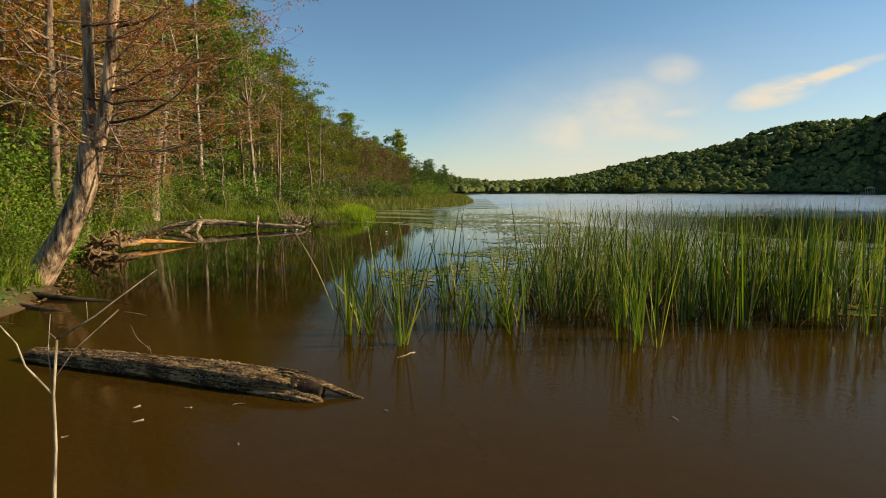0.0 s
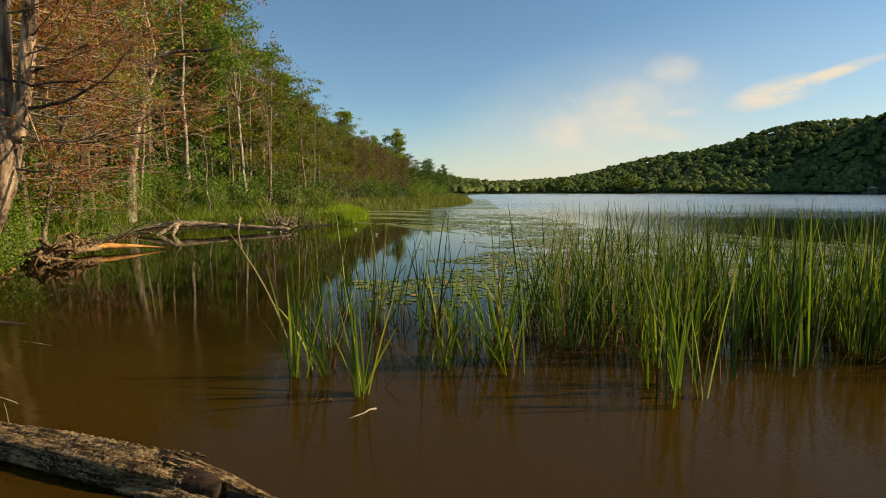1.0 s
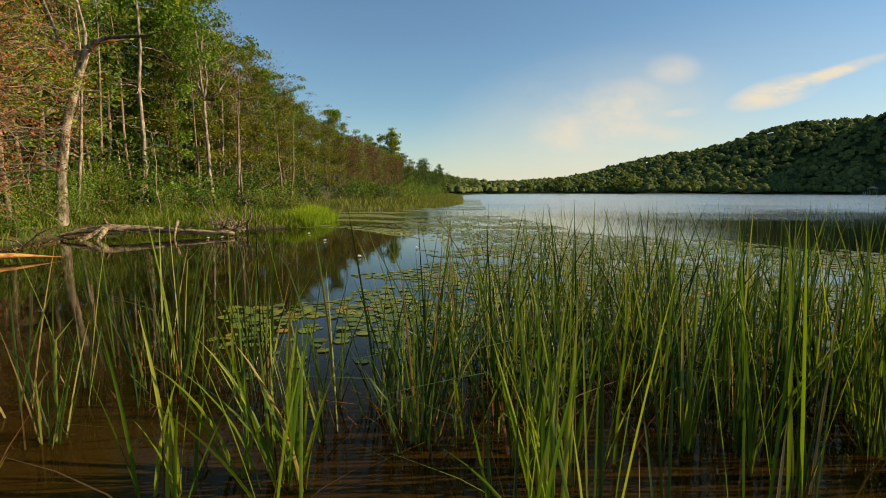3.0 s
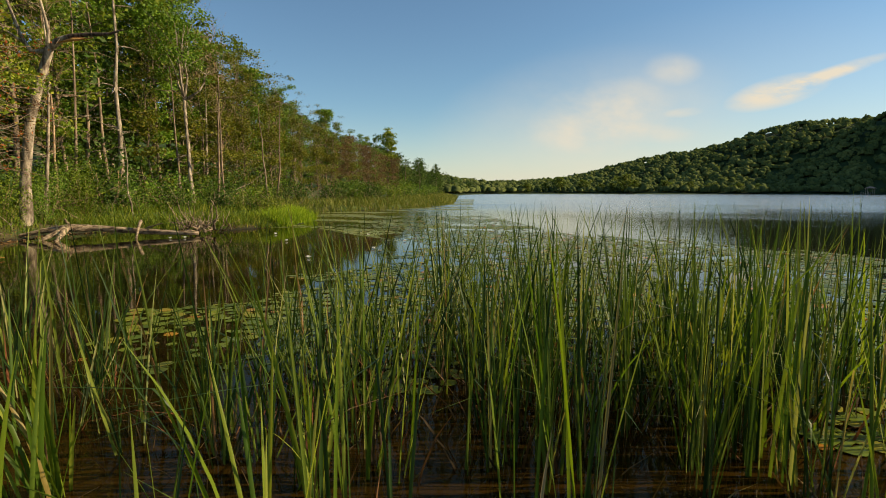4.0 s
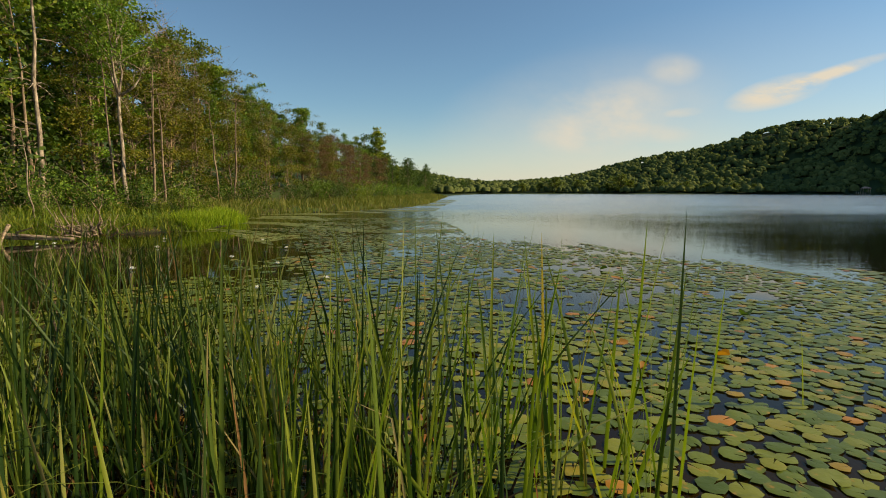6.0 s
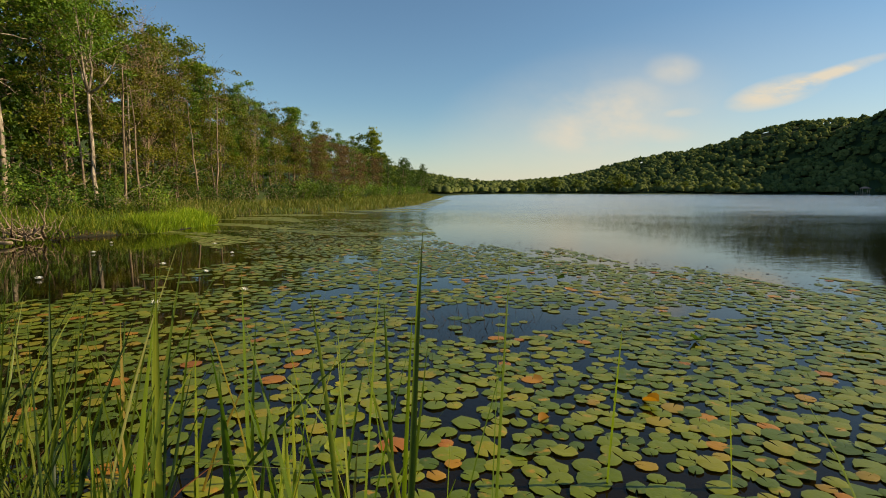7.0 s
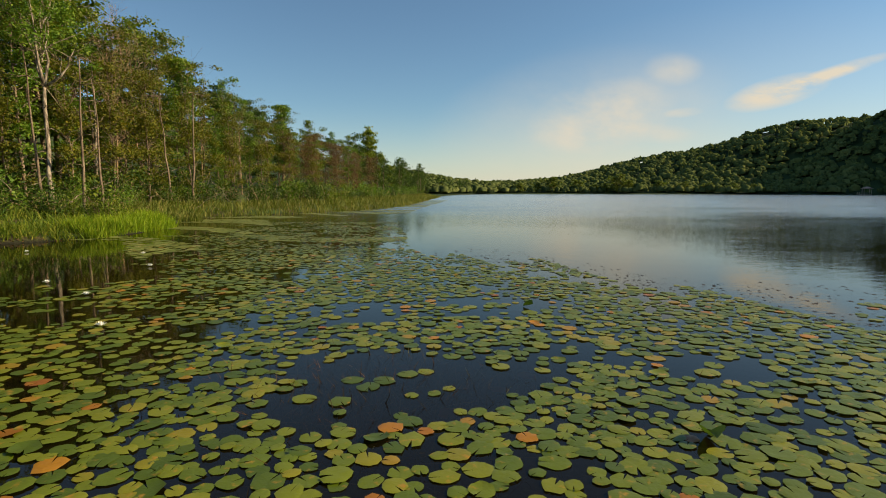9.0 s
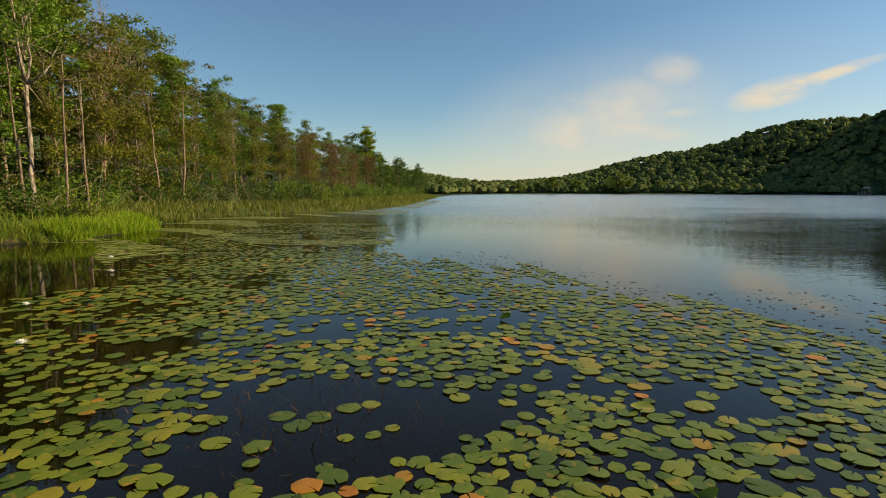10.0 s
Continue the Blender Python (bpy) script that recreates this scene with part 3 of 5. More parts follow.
def forest():
    g = np.random.default_rng(11)
    G = "trees of the lakeside wood"
    tall = make_tree("broadleaf_tree", "tall broadleaf tree with green crown", M_BARK, M_LEAF, 21, at_ground(-19, 44), G, height=16, radius=0.2, first=0.26, spread=3.4, limbs=26, leaves=6600, size=0.25, puff=0.40, clumps=70)
    dark = make_tree("broadleaf_tree", "dense dark green tree in the wood", M_BARK, M_LEAFDARK, 22, at_ground(-24, 50), G, height=15, radius=0.22, first=0.2, spread=3.6, limbs=28, leaves=5600, size=0.29, puff=0.46, clumps=74)
    yel = make_tree("broadleaf_tree", "broadleaf tree with yellow-green foliage", M_BARK, M_LEAFYEL, 23, at_ground(-19, 31), G, height=14, radius=0.17, first=0.32, spread=3.2, limbs=24, leaves=6000, size=0.22, puff=0.5, clumps=60, rise=0.12)
    young = make_tree("young_tree", "slender young tree with fresh green leaves", M_BARK, M_LEAFBRIGHT, 24, at_ground(-16.5, 40), G, height=14, radius=0.11, first=0.22, spread=1.9, limbs=24, leaves=5600, size=0.20, puff=0.34, clumps=70, rise=1.3, shape="round")
    column = make_tree("slender_tree", "narrow tree clad in climbing leaves", M_BARK, M_LEAFBRIGHT, 25, at_ground(-17.6, 72), G, height=12.4, radius=0.13, first=0.05, spread=1.15, limbs=30, leaves=6400, size=0.18, puff=0.28, rise=0.9, shape="column")
    olive = make_tree("thicket_tree", "thin many-branched tree with olive brown leaves", M_BARK, M_OLIVE, 26, at_ground(-15, 46), G, height=9.5, radius=0.08, first=0.08, spread=2.4, limbs=26, leaves=3400, size=0.18, puff=0.28, clumps=70, rise=1.6, twigs=6, shape="vase")
    red = make_tree("thicket_tree", "reddish brown leafy thicket tree", M_BARK, M_REDDISH, 27, at_ground(-14, 100), G, height=9, radius=0.08, first=0.05, spread=3.0, limbs=24, leaves=3000, size=0.22, puff=0.42, clumps=80, rise=1.2, twigs=5)
    bare = make_tree("bare_tree", "bare dead tree with fine grey twigs", M_TWIG, None, 28, at_ground(-17.5, 52), G, height=13.2, radius=0.11, first=0.3, spread=2.6, limbs=26, leaves=0, rise=1.6, twigs=9, shape="vase")
    pine = make_tree("feathery_tree", "tall feathery pale green tree", M_BARK, M_LEAFYEL, 29, at_ground(-14.3, 170), G, height=19, radius=0.3, first=0.15, spread=4.2, limbs=36, leaves=5200, size=0.55, puff=0.6, rise=0.35, shape="cone")
    poplar = make_tree("poplar_tree", "dense dark green poplar standing above the wood", M_BARK, M_LEAFBRIGHT, 37, at_ground(-15.9, 89.4), G, height=12.6, radius=0.16, first=0.35, spread=1.75, limbs=26, leaves=6000, size=0.26, puff=0.36, clumps=60, rise=1.0)
    plant(poplar, [(-17.4, 62.4, 1.1), (-18.6, 74.5, 0.92), (-15.0, 104, 0.72), (-13.4, 130, 0.75)], g)
    plant(tall, [(-18.5, 60, 0.9), (-21, 36, 1.15), (-23, 66, 1.0), (-18.6, 96, 0.66), (-20, 104, 0.78), (-21.5, 82, 0.8), (-26, 40, 1.2), (-20.5, 51, 1.12), (-19.2, 46.5, 1.08), (-31, 36, 1.25), (-22, 128, 0.9), (-18, 150, 0.78), (-24, 190, 0.9), (-28, 56, 1.15), (-22, 24, 1.1), (-33, 28, 1.2)], g)
    plant(dark, [(-20, 47, 0.9), (-21.5, 58, 0.95), (-28, 46, 1.15), (-20, 75, 0.8), (-21, 93, 0.8), (-25, 34, 1.0), (-20.5, 29, 0.85), (-34, 44, 1.2), (-24, 98, 0.9), (-20, 120, 0.75), (-23, 150, 0.82), (-19, 178, 0.85), (-27, 30, 1.1), (-20, 210, 0.9), (-26, 240, 1.0), (-30, 76, 1.1), (-17.5, 23, 0.7), (-38, 36, 1.3), (-21, 18, 0.9)], g)
    plant(yel, [(-22.5, 38, 1.0), (-17.8, 26.5, 0.75), (-15.2, 20.5, 0.72), (-25, 43, 1.1), (-14, 15.5, 0.55), (-13.6, 18.5, 0.7), (-12.6, 20.6, 0.62), (-28, 24, 1.1), (-17, 112, 0.7)], g)
    plant(young, [(-17.3, 45, 0.95), (-18.2, 33.5, 0.9), (-18.5, 66, 0.85), (-17, 84, 0.72), (-16.2, 58, 0.7), (-15.5, 124, 0.8), (-13.5, 140, 0.75), (-18, 80, 0.82), (-19, 39, 1.0)], g)
    plant(column, [(-17.0, 78, 0.72), (-16.8, 68, 0.7), (-16.5, 97, 0.75), (-15.3, 160, 0.8)], g)
    plant(olive, [(-14.2, 49, 0.95), (-15.6, 52, 1.05), (-13.6, 55, 0.9), (-15, 60, 1.0), (-14.4, 66, 0.95), (-13.2, 72, 0.85), (-15.8, 43, 1.0), (-14.8, 78, 0.95), (-16.4, 49, 1.1), (-13.9, 86, 0.9), (-12.8, 62, 0.75), (-16, 38.5, 0.9), (-12.2, 92, 0.8), (-17, 55, 1.15)], g)
    plant(red, [(-13, 94, 0.9), (-15.5, 106, 1.1), (-12, 112, 0.95), (-14, 118, 1.05), (-11, 126, 0.9), (-12.5, 134, 1.0), (-10, 142, 0.9), (-15, 88, 0.85), (-10.5, 152, 0.95), (-16, 130, 1.1)], g)
    plant(bare, [(-16.8, 49.5, 1.0), (-18.6, 56, 1.05), (-16.3, 63, 0.75), (-18.5, 98, 0.74), (-15, 46.5, 0.75), (-19.5, 52, 1.1), (-16, 108, 0.64), (-14.6, 69, 0.7), (-13, 128, 0.7), (-16, 29.5, 0.7)], g)
    plant(pine, [(-15.5, 186, 0.75), (-11, 200, 0.46), (-16, 215, 0.7)], g)
    maple = make_tree("turning_tree", "small tree with orange and yellow leaves", M_BARK, M_ORANGE, 33, at_ground(-11.6, 14.7), G, height=7.5, radius=0.09, first=0.38, spread=1.9, limbs=20, leaves=2600, size=0.15, puff=0.4, rise=0.2)
    plant(maple, [(-13.1, 16.8, 1.1)], g)
    # the wood runs on along the shore
    far = [(np.interp(y, [157, 215, 275, 322, 350], [6, 9, 15, 26, 40]) - 5 - 15 * g.random(), y, (0.55 + 0.3 * g.random()) * np.interp(y, [158, 200, 350], [0.85, 0.75, 0.6])) for y in np.arange(150, 350, 4.5)]
    # filler trees; their dark leaf colour stands in for shade behind the trunks
    back = make_tree("broadleaf_tree", "green tree of the far lakeside wood", M_BARK, M_LEAFDARK, 36, at_ground(-17, 164), G, height=15, radius=0.22, first=0.08, spread=3.8, limbs=14, twigs=2, leaves=1800, size=0.52, puff=0.7, clumps=80)
    plant(back, far + [(-23, 31, 0.9), (-26, 50, 1.0), (-23, 44, 0.9), (-21, 54, 0.85), (-24, 62, 0.9), (-22, 70, 0.85), (-27, 37, 1.0), (-19, 36.5, 0.7), (-22, 88, 0.8), (-19, 100, 0.8)], g)


def shrubs():
    g = np.random.default_rng(31)
    G = "undergrowth on the bank"
    kinds = []
    for seed, mat, label, big in ((44, M_LEAFBRIGHT, "tall leafy bush on the bank", True), (45, M_LEAF, "tall green bush on the bank", True), (41, M_LEAF, "leafy green shrub on the bank", False), (42, M_LEAFBRIGHT, "bright green leafy shrub on the bank", False), (43, M_LEAFDARK, "dark green shrub under the trees", False)):
        wood, crown = Bag(), Bag()
        spots = []
        for k in range(14):
            a = g.random() * 6.28
            e = (np.array([math.cos(a), math.sin(a), 0]) * (0.3 + 0.8 * g.random()) + np.array([0, 0, 0.8 + 1.0 * g.random()])) * (2.0 if big else 1.0)
            pts = wander((0.15 * math.cos(a), 0.15 * math.sin(a), -0.1), e, 6, 0.15, g)
            tube(wood, pts[::2], np.linspace(0.018, 0.005, 3), 3)
            spots.append(pts[1:])
        spots = np.concatenate(spots)
        n = 2600 if big else 800
        c = spots[g.integers(0, len(spots), n)] + np.clip(g.normal(0, 1, (n, 3)), -1.5, 1.5) * (0.3 if big else 0.2)
        c[:, 2] = np.abs(c[:, 2])
        leaf_quads(crown, c, 0.13 if big else 0.14, gen=g, slim=0.6)
        ob = new("shrub")
        part("stem", wood.mesh("stem", M_TWIG), ob)
        part("crown", crown.mesh("crown", mat), ob)
        tagged(ob, label, "shrub", G)
        kinds.append(ob)
    spots = []
    while len(spots) < 100:
        y = 7 + 100 * g.random() ** 1.6
        x = -6 - 24 * g.random() ** 1.3
        d = lake_distance(np.array([x]), np.array([y]))[0]
        if 1.6 < d < 16:
            spots.append((x, y, (0.55 + 0.7 * g.random()) * (0.75 + 0.035 * d)))
    large = [(-10.6, 12.6, 0.9), (-11.6, 14.2, 1.0), (-12.6, 13.0, 1.15), (-11.2, 11.0, 0.85), (-13.6, 16.0, 1.1), (-12.4, 17.4, 0.8), (-14.6, 14.4, 1.2), (-9.4, 9.4, 0.5), (-10.6, 9.4, 0.8), (-14.8, 19.5, 0.9), (-14.5, 27.5, 0.7), (-16, 30.5, 0.8), (-13.2, 39, 0.6), (-9.0, 10.7, 0.6), (-9.9, 11.6, 0.85), (-9.1, 11.9, 0.5), (-10.3, 10.6, 0.9), (-6.45, 7.9, 0.16), (-6.5, 7.3, 0.13), (-7.6, 9.6, 0.3), (-8.6, 9.9, 0.45), (-9.3, 10.3, 0.6), (-8.4, 9.2, 0.32), (-9.0, 9.0, 0.42), (-7.7, 10.2, 0.32), (-8.3, 11.2, 0.4), (-8.9, 12.2, 0.42), (-9.9, 13.5, 0.5), (-10.8, 15.0, 0.5), (-11.3, 17.5, 0.5), (-11.6, 19.8, 0.5), (-12.4, 21.8, 0.55), (-12.8, 24.4, 0.55), (-13, 26.8, 0.6), (-11.6, 28.8, 0.5)]
    while len(spots) < 150:
        y = 44 + 120 * g.random() ** 1.4
        x = -14 + 18 * g.random()
        d = lake_distance(np.array([x]), np.array([y]))[0]
        if 3.5 < d < 9:
            spots.append((x, y, 0.6 + 0.9 * g.random()))
    # added dark-leaved shrubs whose colour gives the shade between the trunks
    while len(spots) < 200:
        y = 24 + 52 * g.random()
        x = -14.5 - 8 * g.random()
        d = lake_distance(np.array([x]), np.array([y]))[0]
        if 5.5 < d < 15:
            spots.append((x, y, 1.2 + 0.9 * g.random()))
    for i, (x, y, s) in enumerate(large + spots):
        pick = 4 if i >= len(large) + 150 else i % 2 if i < len(large) else (2, 4, 4, 3, 4)[int(g.integers(0, 5))] if i > len(large) + 2 else 2 + i - len(large)
        px, py, pz = at_ground(x, y)
        m = pose(px, py, pz, 0, 0, g.random() * 360) @ Matrix.Diagonal((s, s, s, 1))
        if i < 2 or len(large) <= i < len(large) + 3:
            kinds[pick].matrix_world = m
        else:
            copy_thing(kinds[pick], m)


def blades(bag, roots, heights, widths, lean, gen, bend=0.12, seg=4, fold=0.0):
    """Grass-like leaves: V-folded strips that taper to a point and bow over."""
    n = len(roots)
    roots = np.asarray(roots, float)
    a = gen.random(n) * 6.283
    out = np.stack([np.cos(a), np.sin(a), np.zeros(n)], 1)
    tilt = np.abs(gen.normal(0, lean, n))
    bow = np.abs(gen.normal(0, bend, n))
    face = gen.random(n) * 6.283
    side = np.stack([np.cos(face), np.sin(face), np.zeros(n)], 1)
    nrm = np.stack([-np.sin(face), np.cos(face), np.zeros(n)], 1)
    kink = gen.random(n) < fold
    kf = 0.45 + 0.35 * gen.random(n)
    rows = []
    for k in range(seg + 1):
        f = k / seg
        reach = (tilt * f + bow * f * f)[:, None] * heights[:, None]
        z = heights * f * np.sqrt(np.maximum(0.05, 1 - (tilt * 0.6) ** 2)) - heights * 0.25 * bow * f ** 3
        over = np.maximum(0, f - kf) * kink
        p = roots + out * (reach + (over * heights * 0.9)[:, None])
        p[:, 2] += z - over * heights * 0.8
        w = widths * (1 - f ** 4) * (0.75 + 0.5 * min(1, f * 3)) * 0.5 + 0.0006
        rows.append(np.stack([p - side * w[:, None], p + nrm * w[:, None] * 0.35, p + side * w[:, None]], 1))
    v = np.stack(rows, 1)  # n, seg+1, 3, xyz
    base = np.arange(n)[:, None, None] * (seg + 1) * 3
    r = np.arange(seg)[None, :, None] * 3
    c = np.arange(2)[None, None, :]
    i = base + r + c
    q = np.stack([i, i + 1, i + 4, i + 3], -1).reshape(-1, 4)
    bag.put(v.reshape(-1, 3), q)


# the stand of cattails: its front and back edges along x
FRONT = [(0.2, 6.0), (0.6, 6.0), (1.1, 6.5), (1.6, 5.7), (2.3, 5.6), (2.8, 6.2), (3.6, 6.2), (4.4, 6.1), (5.0, 6.1), (5.8, 6.4), (6.6, 6.9), (7.2, 7.3)]
BACK = [(0.2, 6.9), (0.6, 7.3), (1.1, 8.2), (1.6, 8.9), (2.3, 9.6), (3.2, 10.1), (4.2, 9.6), (5.0, 8.9), (5.6, 8.5), (6.2, 8.2), (6.6, 7.8), (7.2, 7.7)]


def edge(line, x):
    return np.interp(x, [p[0] for p in line], [p[1] for p in line])


def cattails():
    g = np.random.default_rng(51)
    shoots = []
    while len(shoots) < 400:
        x, y = 0.2 + 7.0 * g.random(), 5.5 + 4.7 * g.random()
        f, b = edge(FRONT, x), edge(BACK, x)
        f += 0.35 * math.sin(x * 5.1) + 0.25 * math.sin(x * 11.3 + 1)
        if not f < y < b:
            continue
        thick = np.interp(x, [0.2, 0.9, 1.2, 1.6, 2.3, 2.9, 3.4, 5.6, 6.0, 7.2], [0.3, 0.35, 0.25, 0.5, 0.55, 0.7, 0.95, 1.0, 0.65, 0.45]) * (0.5 if y < f + 0.5 else 1.0)
        if g.random() < thick * (0.45 + 0.55 * (ripple(np.array(x), np.array(y), 2.2, 4.0) > -0.15)):
            shoots.append((x, y))
    # small clumps before the stand
    for cx, cy, wide, n in ((-1.03, 5.86, 0.06, 3), (-0.92, 6.68, 0.10, 5), (-0.80, 5.84, 0.03, 1), (-0.43, 5.36, 0.04, 2), (-0.75, 7.9, 0.4, 13), (0.0, 7.7, 0.35, 12), (-1.2, 7.3, 0.15, 4), (0.66, 6.15, 0.16, 7), (2.0, 5.75, 0.25, 5), (1.4, 6.9, 0.15, 4), (0.25, 6.0, 0.1, 3), (5.5, 6.2, 0.2, 6), (5.95, 6.4, 0.2, 6), (6.3, 6.7, 0.2, 5)):
        shoots += [(cx + wide * g.normal(), cy + wide * g.normal()) for k in range(n)]
    # loose shoots among the pads
    stray = [(6.5, 9.45), (8.2, 9.2), (7.0, 9.25), (8.9, 9.1), (6.7, 9.3), (5.2, 8.95), (5.35, 8.8), (5.5, 9.1), (5.7, 8.85), (5.1, 9.2), (5.9, 9.0), (5.6, 9.3), (4.95, 9.05)]
    while len(stray) < 44:
        x, y = 6.2 + 2.6 * g.random(), 7.4 + 1.1 * g.random()
        if min(math.hypot(x - p[1], y - p[2]) for p in PATH) > 0.45:
            stray.append((x, y))
    shoots = sorted(shoots, key=lambda p: p[1] - 0.2 * p[0])
    solo, rest = shoots[:120] + stray, shoots[120:]
    tall = lambda x, y: max(float(np.interp(x, [-1.2, 0.4, 1.6, 3.2, 7], [1.0, 1.05, 1.15, 1.46, 1.5])), 1.47 * min(1.0, max(0.0, (y - 5.9) / 1.4)))
    # the outer shoots, each a plant of its own
    protos = []
    for k in range(14):
        bag = Bag()
        blades(bag, [(0, 0, -0.22)], np.array([1.22]), np.array([0.008 + 0.009 * g.random() + 0.004 * (k >= 8)]), 0.10 if k < 8 else 0.14, g, 0.09 if k < 8 else 0.13, 7, 0.18 if k < 8 else 0.1)
        protos.append(bag.mesh("cattail_leaf", M_CATOB if k < 8 else M_CATSUN, True))
    bag = Bag()
    blades(bag, [(0, 0, -0.2)], np.array([1.1]), np.array([0.016]), 0.3, g, 1.1, 9, 0.0)
    arch = bag.mesh("arched_leaf", M_CATSUN, True)
    for i, (x, y) in enumerate(solo):
        ob = new("cattail")
        ob.matrix_world = pose(x, y, 0, 0, 0, g.random() * 360)
        tagged(ob, "green cattail shoot standing in shallow water", "cattail", "cattails of the stand")
        lone = (x, y) in stray
        # shoots on the left and loose ones take the leaf with sunlight in its colour
        fresh = lone and x < 6.0 or x < 1.0 or (x < 2.6 and g.random() < 0.5)
        for j in range(1 + int(g.integers(0, 2)) if lone and x > 6 else int(g.integers(3, 7))):
            lf = part("leaf", arch if j == 0 and i % 9 == 3 and x > 0.3 and not lone else protos[int(g.integers(8, 14)) if fresh or lone else int(g.integers(0, 10))], ob)
            h = tall(x, y) * (0.45 + 0.62 * g.random()) * (0.66 if lone and y > 8.6 else 1.0)
            lf.matrix_local = pose(g.normal(0, 0.03), g.normal(0, 0.03), 0, 0, 0, g.random() * 360) @ Matrix.Diagonal((1, 1, h, 1))
    bag = Bag()
    roots, hs = [], []
    for x, y in rest:
        for j in range(int(g.integers(3, 7))):
            roots.append((x + g.normal(0, 0.03), y + g.normal(0, 0.03), -0.3))
            hs.append(0.3 + tall(x, y) * (0.40 + 0.68 * g.random()))
    hs = np.array(hs)
    blades(bag, roots, hs, 0.006 + 0.009 * g.random(len(hs)), 0.18, g, 0.12, 7, 0.14)
    ob = new("cattail_stand", bag.mesh("cattail_stand", M_CAT, True))
    tagged(ob, "dense stand of tall green cattail leaves in water", "cattails", kind="stuff")
    # dead brown leaves and short shoots about their feet
    low = np.array([r for r in roots if g.random() < 0.7] + [(x + g.normal(0, 0.04), y + g.normal(0, 0.04), -0.3) for x, y in solo[:120] for k in range(2)])
    low[:, :2] += g.normal(0, 0.07, (len(low), 2))
    dead = Bag()
    blades(dead, low, 0.3 + 0.10 + 0.5 * g.random(len(low)) ** 1.7, 0.007 + 0.009 * g.random(len(low)), 0.28, g, 0.3, 4, 0.3)
    tagged(new("dead_cattail_leaves", dead.mesh("dead_cattail_leaves", M_STRAW)), "withered brown cattail leaves at the water line", "cattails", kind="stuff")


# ---- floating leaves ----
def pad_verts(g, r, n=13):
    """One round leaf with its cleft, flat on the water, with a scalloped rim that curls here and there."""
    cleft = 0.04 + 0.12 * g.random()
    a = np.linspace(cleft, 2 * np.pi - cleft, n)
    wob = 1 + 0.05 * np.sin(a * 2 + g.random() * 6) + 0.04 * np.sin(a * 5 + g.random() * 6) + g.normal(0, 0.045, n)
    rim = np.stack([np.cos(a) * r * wob, np.sin(a) * r * wob * (0.88 + 0.16 * g.random()), 0.002 + 0.05 * r * g.random(n) ** 2], 1)
    mid = rim * 0.62
    mid[:, 2] = 0.004 + 0.05 * r * (np.arange(n) % 2) + 0.03 * r * g.random(n)
    if g.random() < 0.10:
        k = a > g.random() * 4 + 1.5
        rim[k, 2] += r * 0.22 * g.random()
    v = np.vstack([[(r * 0.06, 0, 0.003)], mid, rim])
    t = [(0, 1 + i, 2 + i) for i in range(n - 1)]
    q = [(1 + i, 1 + n + i, 2 + n + i, 2 + i) for i in range(n - 1)]
    return v, q, t


OPEN_EDGE = [(5.2, 45), (6.0, 36), (6.6, 30), (7.2, 24.5), (8.2, 22.0), (9.8, 21.6), (11.0, 20.0), (12.2, 17.2), (13.2, 15.8), (15.5, 15.2), (19, 14.6)]


def pad_cover(x, y):
    """How thickly the lake is covered with floating leaves."""
    # towards the open lake
    lim = np.interp(x, [p[0] for p in OPEN_EDGE], [p[1] for p in OPEN_EDGE])
    if y > lim + 0.8 * math.sin(x * 3.1) + 0.5 * math.sin(x * 7.3 + y * 2):
        return 0.0
    if y < (7.0 if x > 5.2 else 7.9) + 0.3 * math.sin(x * 2) or x > 19:
        return 0.0
    left = float(np.interp(y, [8, 11, 13, 19, 26, 36, 45], [-1.5, -0.5, 0.6, 2.2, -1.0, -2.5, 0.0])) + 0.7 * math.sin(y * 1.7) + 0.4 * math.sin(y * 4.1)
    if x < left:
        return 0.0
    c = 0.60 + 0.42 * float(ripple(np.array(x), np.array(y), 1.1, 2.0)) + 0.40 * float(ripple(np.array(x), np.array(y), 2.7, 5.0))
    # thinner towards the shore and behind the cattails
    c -= 0.5 * min(1.0, max(0.0, 1.0 - (x - left) / 2.2))
    # clearings of open dark water
    c -= 1.35 * math.exp(-(((x - 7.95 - 0.25 * math.sin(y * 3)) / 1.15) ** 2 + ((y - 13.1 - 0.2 * math.sin(x * 2.3)) / 0.9) ** 2) ** 2)
    c -= 0.5 * math.exp(-(((x - 7.6) / 1.7) ** 2 + ((y - 15.9) / 0.8) ** 2))
    c -= 0.6 * math.exp(-((x - 11.2) / 0.6) ** 2 - ((y - 13.3) / 0.5) ** 2)
    c += 0.5 * math.exp(-((x - 10.7) / 1.5) ** 2 - ((y - 11.6) / 1.0) ** 2)
    c += 0.4 * math.exp(-((x - 6.6) / 1.2) ** 2 - ((y - 11.3) / 0.8) ** 2)
    c += 0.6 * math.exp(-((x - 6.1) / 0.9) ** 2 - ((y - 12.5) / 0.9) ** 2)
    if y > 24:
        c -= 0.1 + 0.25 * (math.sin(y * 1.3 + 0.4 * math.sin(x)) > 0)
    if y < 9.4 and x < 6.2:
        c *= 0.25
    return max(0.03, min(1.0, c))


